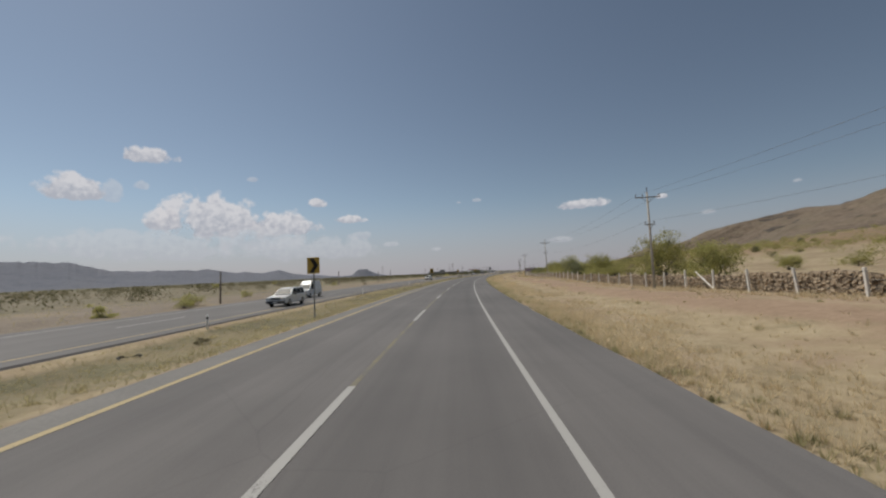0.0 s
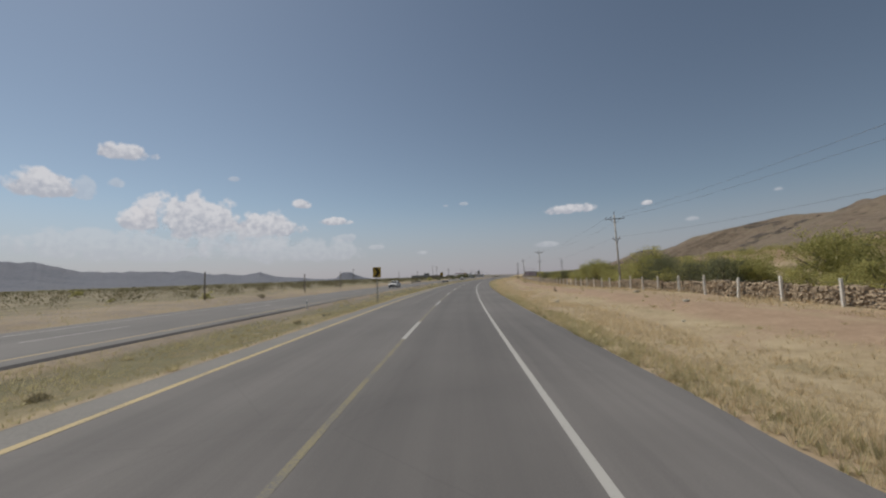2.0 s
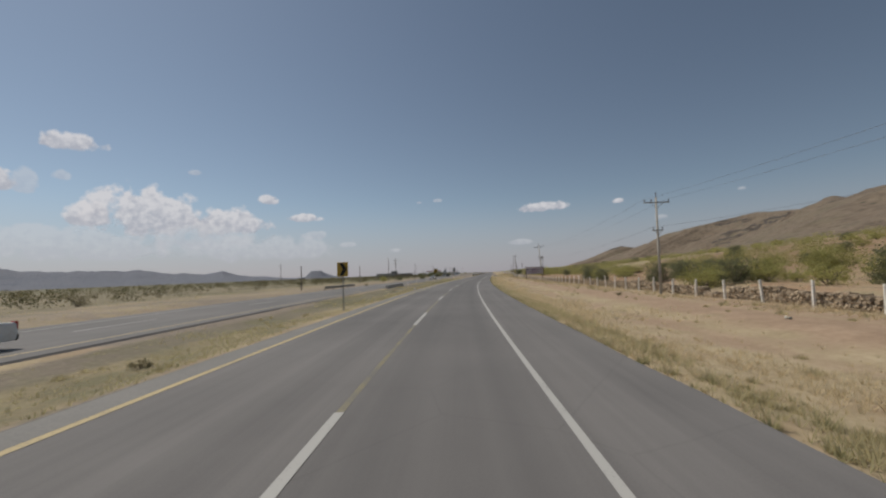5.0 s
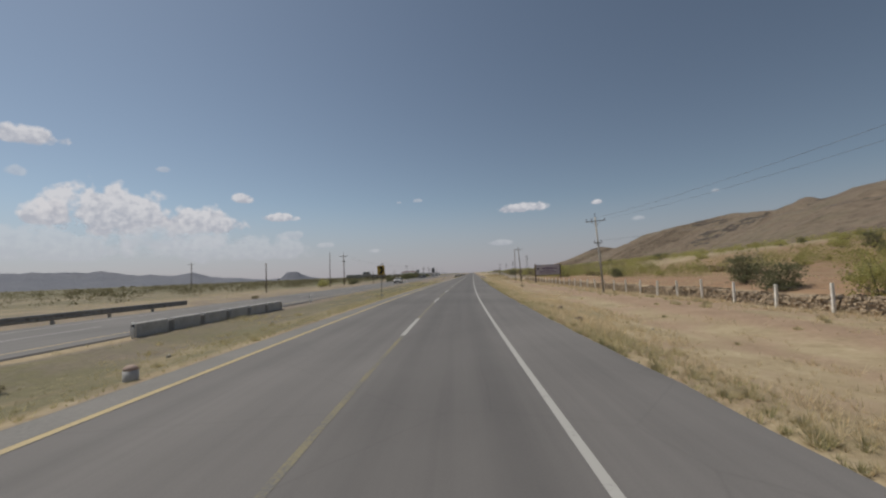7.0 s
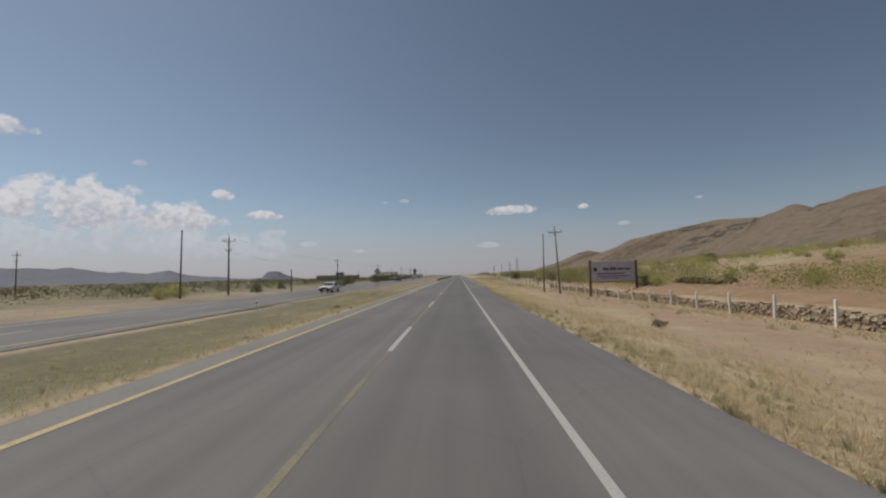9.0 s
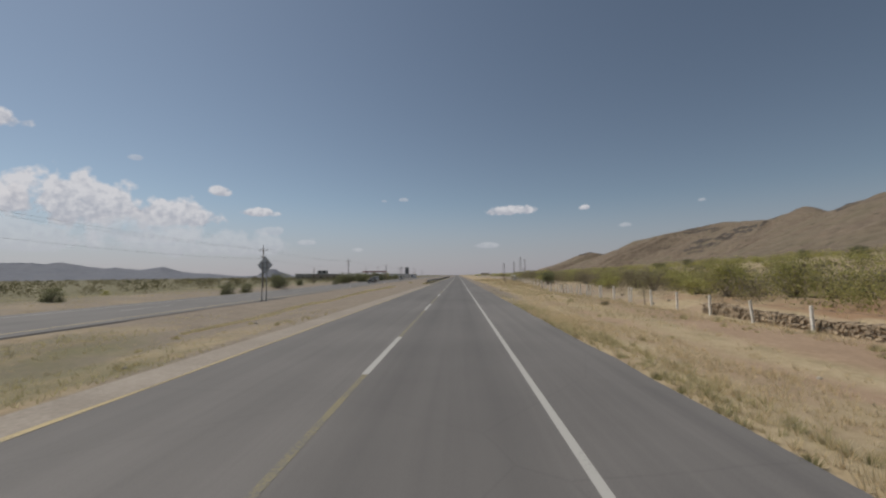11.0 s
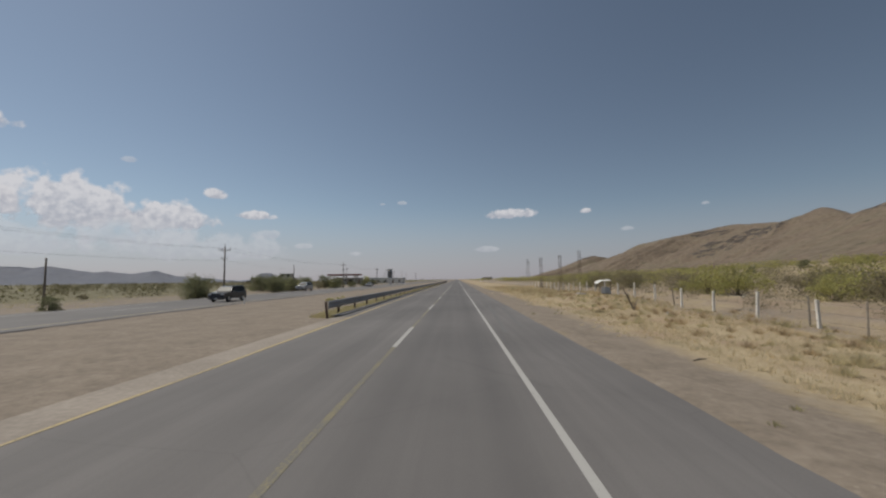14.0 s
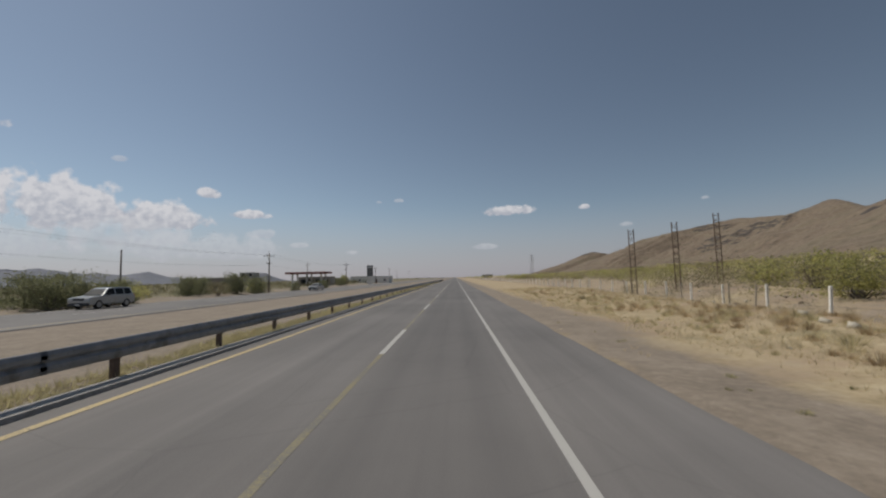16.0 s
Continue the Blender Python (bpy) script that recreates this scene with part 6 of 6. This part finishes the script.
def filling_station(s, u):
    st = root("filling_station", spot(s, u, gz(s, u), 0), "roadside filling station with a flat red-edged canopy", "filling station")
    bm = bmesh.new()
    box(bm, -7.6, 7.6, -4.6, 4.6, 4.6, 5.4, 0.06)
    part("canopy", bm, M_ROOF_RED, st, "red-edged flat canopy")
    for x in (-5.6, 0, 5.6):
        for y in (-2.5, 2.5):
            bm = bmesh.new()
            box(bm, x - 0.25, x + 0.25, y - 0.25, y + 0.25, -0.3, 4.6, 0.03)
            part("column", bm, M_WHITE, st, "white square column")
    for x in (-5.6, 0, 5.6):
        bm = bmesh.new()
        box(bm, x - 0.45, x + 0.45, -0.4, 0.4, -0.1, 1.9, 0.06)
        part("pump", bm, M_WHITE, st, "white fuel pump")
    bm = bmesh.new()
    box(bm, -7, 6, 7, 14, -0.3, 3.6, 0.04)
    hut = part("shop", bm, M_PLASTER, st, "low pale shop building")
    for x in (-5, -2, 1, 4):
        bm = bmesh.new()
        box(bm, x - 1.0, x + 1.0, 6.94, 7.02, 0.8, 2.5)
        part("window", bm, M_GLASS, hut, "dark shop window")
    return st


filling_station(535.0, -57.0)


def sign_tower(s, u):
    t = root("sign_tower", spot(s, u, gz(s, u), 4), "tall roadside sign tower with dark panels", "sign tower")
    bm = bmesh.new()
    box(bm, -1.3, 1.3, -0.3, 0.3, 3.6, 8.3, 0.05)
    panel = part("panel", bm, M_DARK_SIGN, t, "dark sign panel")
    for z in (4.4, 5.4, 6.4, 7.4):
        bm = bmesh.new()
        box(bm, -1.05, 1.05, -0.34, -0.31, z - 0.3, z + 0.3)
        part("price_bar", bm, M_GALV if z < 7 else M_WHITE, panel, "plain pale sign bar")
    bm = bmesh.new()
    box(bm, -1.2, 1.2, -0.28, 0.28, -0.5, 3.59, 0.04)
    part("plinth", bm, M_WHITE, t, "white pylon base")
    return t


sign_tower(556.0, -37.6)


def low_house(s, u, w, d, h, wall, label, turn=0.0, upper=None):
    """A flat-roofed desert house: walls, parapet roof, door and windows."""
    b = root("low_house", spot(s, u, gz(s, u), turn), label, "house")
    bm = bmesh.new()
    box(bm, -w / 2, w / 2, -d / 2, d / 2, -0.5, h, 0.04)
    body = part("wall", bm, wall, b)
    bm = bmesh.new()
    box(bm, -w / 2 - 0.15, w / 2 + 0.15, -d / 2 - 0.15, d / 2 + 0.15, h + 0.003, h + 0.28, 0.04)
    part("roof", bm, M_CONCRETE, b, "flat concrete roof edge")
    if upper:
        x0, x1, rise = upper
        bm = bmesh.new()
        box(bm, x0, x1, -d / 2 + 0.6, d / 2 - 0.6, h + 0.283, h + rise, 0.04)
        storey = part("upper_storey", bm, wall, b)
        for k in range(2):
            x = x0 + (k + 0.5) * (x1 - x0) / 2
            bm = bmesh.new()
            box(bm, x - 0.7, x + 0.7, -d / 2 + 0.57, -d / 2 + 0.65, h + 0.9, h + rise - 0.5)
            part("window", bm, M_GLASS, storey, "dark window")
    n = max(2, int(w / 4))
    for k in range(n):
        x = -w / 2 + (k + 0.5) * w / n
        bm = bmesh.new()
        if k == n // 2:
            box(bm, x - 0.5, x + 0.5, -d / 2 - 0.03, -d / 2 + 0.05, 0.0, 2.1)
            part("door", bm, M_RUST, body, "dark metal door")
        else:
            box(bm, x - 0.6, x + 0.6, -d / 2 - 0.03, -d / 2 + 0.05, 1.0, 2.1)
            part("window", bm, M_GLASS, body, "dark window")
    return b


low_house(603, -126, 26, 12, 4.4, M_GREY_WALL, "long grey flat-roofed building with a raised storey", 12, (5.0, 12.5, 2.9))
low_house(520, -86, 17, 10, 3.6, M_BRICKWALL, "low brownish flat-roofed building behind shrubs", 5)
low_house(604, -45.5, 19, 9, 3.3, M_WHITE, "low white flat-roofed building behind the sign tower", -4)
low_house(690, -72, 18, 9, 4.0, M_WHITE, "white flat-roofed building by the highway", 3)
low_house(1050, 54.5, 17, 9, 4.5, M_PLASTER, "small pale flat-roofed house far down the verge", -10)
low_house(760, -110, 15, 9, 3.8, M_PLASTER, "small pale house on the plain", 8)

for s, u, h in ((520, -52, 8), (590, -46, 9), (628, -41, 8.5), (660, -60, 9), (700, -47, 9), (750, -43, 9), (810, -50, 9)):
    utility_pole(h, ((0.4, 2.0),), M_POLE, "distant dark power pole with crossarm", spot(s, u, gz(s, u)), 0.14)
bare_pole(620, -50, 9.5, "tall distant bare pole")


def pylon(s, u, h):
    """A far transmission tower: four tapering legs, lattice and three crossarms."""
    t = root("transmission_tower", spot(s, u, gz(s, u)), "tall grey lattice transmission tower on the plain", "transmission tower")
    for sx in (-1, 1):
        for sy in (-1, 1):
            bm = bmesh.new()
            tube(bm, (sx * 2.4, sy * 2.4, -0.5), (sx * 0.5, sy * 0.5, h), 0.13, 0.08, 5)
            part("leg", bm, M_GALV, t)
    for k in range(9):
        z0, z1 = h * k / 9, h * (k + 1) / 9
        a, b = 2.4 - 1.9 * z0 / h, 2.4 - 1.9 * z1 / h
        for sy in (-1, 1):
            bm = bmesh.new()
            tube(bm, (-a, sy * a, z0), (b, sy * b, z1), 0.06, 0.06, 4)
            tube(bm, (a, sy * a, z0), (-b, sy * b, z1), 0.06, 0.06, 4)
            part("lattice", bm, M_GALV, t)
    for z, half in ((h * 0.7, 4.2), (h * 0.83, 3.6), (h * 0.96, 2.8)):
        bm = bmesh.new()
        box(bm, -half, half, -0.2, 0.2, z - 0.15, z + 0.15, 0.02)
        part("crossarm", bm, M_GALV, t)


pylon(895.0, 99.5, 27.0)

# ---- small things on the verges ----
M_PALE_ROCK = surface("pale_rock", (0.3, 0.27, 0.22), (0.48, 0.44, 0.37), 6, 1.5, bumps=0.5, per_object=0.3)
M_BROWN_ROCK = surface("brown_rock", (0.13, 0.1, 0.075), (0.26, 0.2, 0.15), 6, 1.5, bumps=0.5, per_object=0.4)
M_DRY_WOOD = surface("dry_dead_wood", (0.13, 0.1, 0.075), (0.24, 0.195, 0.15), 8, 1.5)
RR = random.Random(31)
ROCKS = [done(bm, "rock", None) for bm in stone_meshes(5, RR)]
for me in ROCKS:
    me.materials.clear()


def rock(s, u, size, material, label):
    me = ROCKS[RR.randrange(5)].copy()
    me.materials.append(material)
    me.shade_smooth()
    ob = new("rock", me)
    p = at(s, u, gz(s, u))
    ob.matrix_basis = pose(p[0], p[1], p[2] + size * 0.2, RR.uniform(-20, 20), RR.uniform(-20, 20), RR.uniform(0, 360)) @ Matrix.Diagonal((size * RR.uniform(0.8, 1.3), size * RR.uniform(0.7, 1.1), size * RR.uniform(0.6, 0.95), 1))
    return tagged(ob, label, "rock", "loose rocks")


for i in range(34):
    rock(RR.uniform(8, 430), RR.uniform(6.5, 17), RR.uniform(0.08, 0.2), M_PALE_ROCK, "pale loose rock in the dry grass")
for i in range(44):
    rock(RR.uniform(290, 430), RR.uniform(17.5, 27), RR.uniform(0.12, 0.28), M_BROWN_ROCK, "brown loose rock near the fence")
for i in range(64):
    rock(RR.uniform(300, 420), RR.uniform(16, 25), RR.uniform(0.1, 0.26), M_PALE_ROCK, "pale loose rock near the fence")
for i in range(14):
    rock(RR.uniform(20, 290), RR.uniform(-11, -8), RR.uniform(0.1, 0.2), M_PALE_ROCK, "pale loose rock on the median")
for s, u, size in ((74, 13.5, 0.3), (86, 15.5, 0.35), (396, 14.0, 0.35), (398, 14.8, 0.3), (393.5, 15.2, 0.35), (401, 16.5, 0.4)):
    rock(s, u, size, M_PALE_ROCK, "large pale rock in the dry grass")


for s, u, size in ((81.6, 7.5, 0.26), (55.4, 16.9, 0.42)):
    rock(s, u, size, M_PALE_ROCK, "white block of stone lying in the dry grass")
for s, u, size in ((186.0, 4.95, 0.3), (191.6, 5.5, 0.2), (192.4, 5.8, 0.24), (193.1, 5.5, 0.18), (187.2, 5.4, 0.16)):
    rock(s, u, size, M_BROWN_ROCK, "brown clod of earth beside the asphalt")


def wood_scrap(s, u, length, turn):
    """A short crooked stick lying on the gravel."""
    bm = bmesh.new()
    tube(bm, (-length / 2, 0, 0.025), (0, 0.05 * length, 0.035), 0.018, 0.022, 6)
    tube(bm, (0, 0.05 * length, 0.035), (length / 2, -0.06 * length, 0.02), 0.022, 0.01, 6)
    ob = new("wood_scrap", done(bm, "wood_scrap", M_DRY_WOOD))
    ob.matrix_basis = spot(s, u, gz(s, u), turn)
    tagged(ob, "short crooked dry stick lying on gravel", "stick", "sticks on the gravel")


for s, u, length, turn in ((319.4, 6.9, 0.5, 10), (321.0, 6.2, 0.7, -25), (318.2, 4.9, 0.4, 40), (327.5, 7.4, 0.6, 5), (334.0, 5.6, 0.5, -15), (346.5, 6.6, 0.6, 30)):
    wood_scrap(s, u, length, turn)


def marker_stone():
    """A squat rounded kilometre stone with a faded red top."""
    m = root("marker_stone", spot(178.1, -7.7, gz(178.1, -7.7)), "squat rounded marker stone with faded red top", "marker stone")
    bm = bmesh.new()
    tube(bm, (0, 0, -0.15), (0, 0, 0.22), 0.17, 0.165, 14)
    part("base", bm, M_CONCRETE, m, "pale concrete base", True)
    bm = bmesh.new()
    bmesh.ops.create_uvsphere(bm, u_segments=14, v_segments=8, radius=0.165)
    for v in bm.verts:
        v.co.z = max(v.co.z, 0) * 0.7 + 0.222
    part("cap", bm, surface("faded_red_paint", (0.36, 0.255, 0.21), (0.48, 0.37, 0.31), 6, 1.5), m, "faded red rounded cap", True)
    m.scale = (0.95, 0.95, 1.05)


marker_stone()


def dead_branch(s, u, h, seed, label):
    r = random.Random(seed)
    b = root("dead_branch", spot(s, u, gz(s, u)), label, "dead branch")

    def grow(p, d, length, rad, level):
        q = p + d * length
        bm = bmesh.new()
        tube(bm, p, q, rad, rad * 0.6, 6)
        part("limb" if level == 0 else "twig", bm, M_DRY_WOOD, b)
        if level < 2:
            for k in range(2):
                grow(p.lerp(q, r.uniform(0.35, 0.95)), (d + Vector((r.uniform(-1, 1), r.uniform(-0.6, 0.6), r.uniform(0, 0.6))) * 0.7).normalized(), length * 0.55, rad * 0.55, level + 1)

    grow(Vector((0.1, 0, -0.1)), Vector((-0.45, 0, 1)).normalized(), h, 0.07, 0)
    grow(Vector((0.05, 0, -0.1)), Vector((0.3, 0.1, 1)).normalized(), h * 0.55, 0.05, 1)


dead_branch(362.5, 11.8, 1.25, 3, "forked dry dead branch standing in the grass")
dead_branch(97.0, 10.6, 0.5, 5, "grey dry fallen branch on the verge")


def tyre_scrap(s, u):
    """A torn strip of truck tyre lying in the gravel."""
    bm = bmesh.new()
    n = 12
    ring = []
    for i in range(n + 1):
        a = math.pi * 1.2 * i / n
        c = Vector((math.cos(a) * 0.42, math.sin(a) * 0.3, 0.03 + 0.05 * math.sin(a * 3)))
        ring.append([bm.verts.new(c + Vector((math.cos(a) * w, math.sin(a) * w, z))) for w, z in ((0, 0), (0.14, 0.01), (0.14, 0.035), (0, 0.05))])
    for a, b in zip(ring, ring[1:]):
        for k in range(4):
            bm.faces.new((a[k], a[(k + 1) % 4], b[(k + 1) % 4], b[k]))
    bm.faces.new(ring[0])
    bm.faces.new(ring[-1][::-1])
    bmesh.ops.recalc_face_normals(bm, faces=bm.faces[:])
    ob = new("tyre_scrap", done(bm, "tyre_scrap", M_TYRE))
    ob.matrix_basis = spot(s, u, gz(s, u), 35) @ Matrix.Diagonal((0.6, 0.6, 0.8, 1))
    tagged(ob, "torn black strip of tyre lying on the gravel", "tyre scrap")


tyre_scrap(75.0, -8.9)
tyre_scrap(12.5, -10.6)


# faint dark tyre marks on the shoulder and lane
M_SKID = paint_material("tyre_mark", (0.085, 0.082, 0.08), 0.55)
for s0, s1, ua, ub in ((350.5, 366.0, 1.75, 2.35), (352.0, 364.0, 2.6, 3.1)):
    tagged(new("skid_mark", strip("skid_mark", s0, s1, lambda s, a=ua, b=ub, p=s0, q=s1: a + (b - a) * (s - p) / (q - p), lambda s, a=ua, b=ub, p=s0, q=s1: a + 0.16 + (b - a) * (s - p) / (q - p), 0.0045, M_SKID, 1.5)),
           "faint dark tyre mark on the asphalt shoulder", "tyre mark", kind="structure")
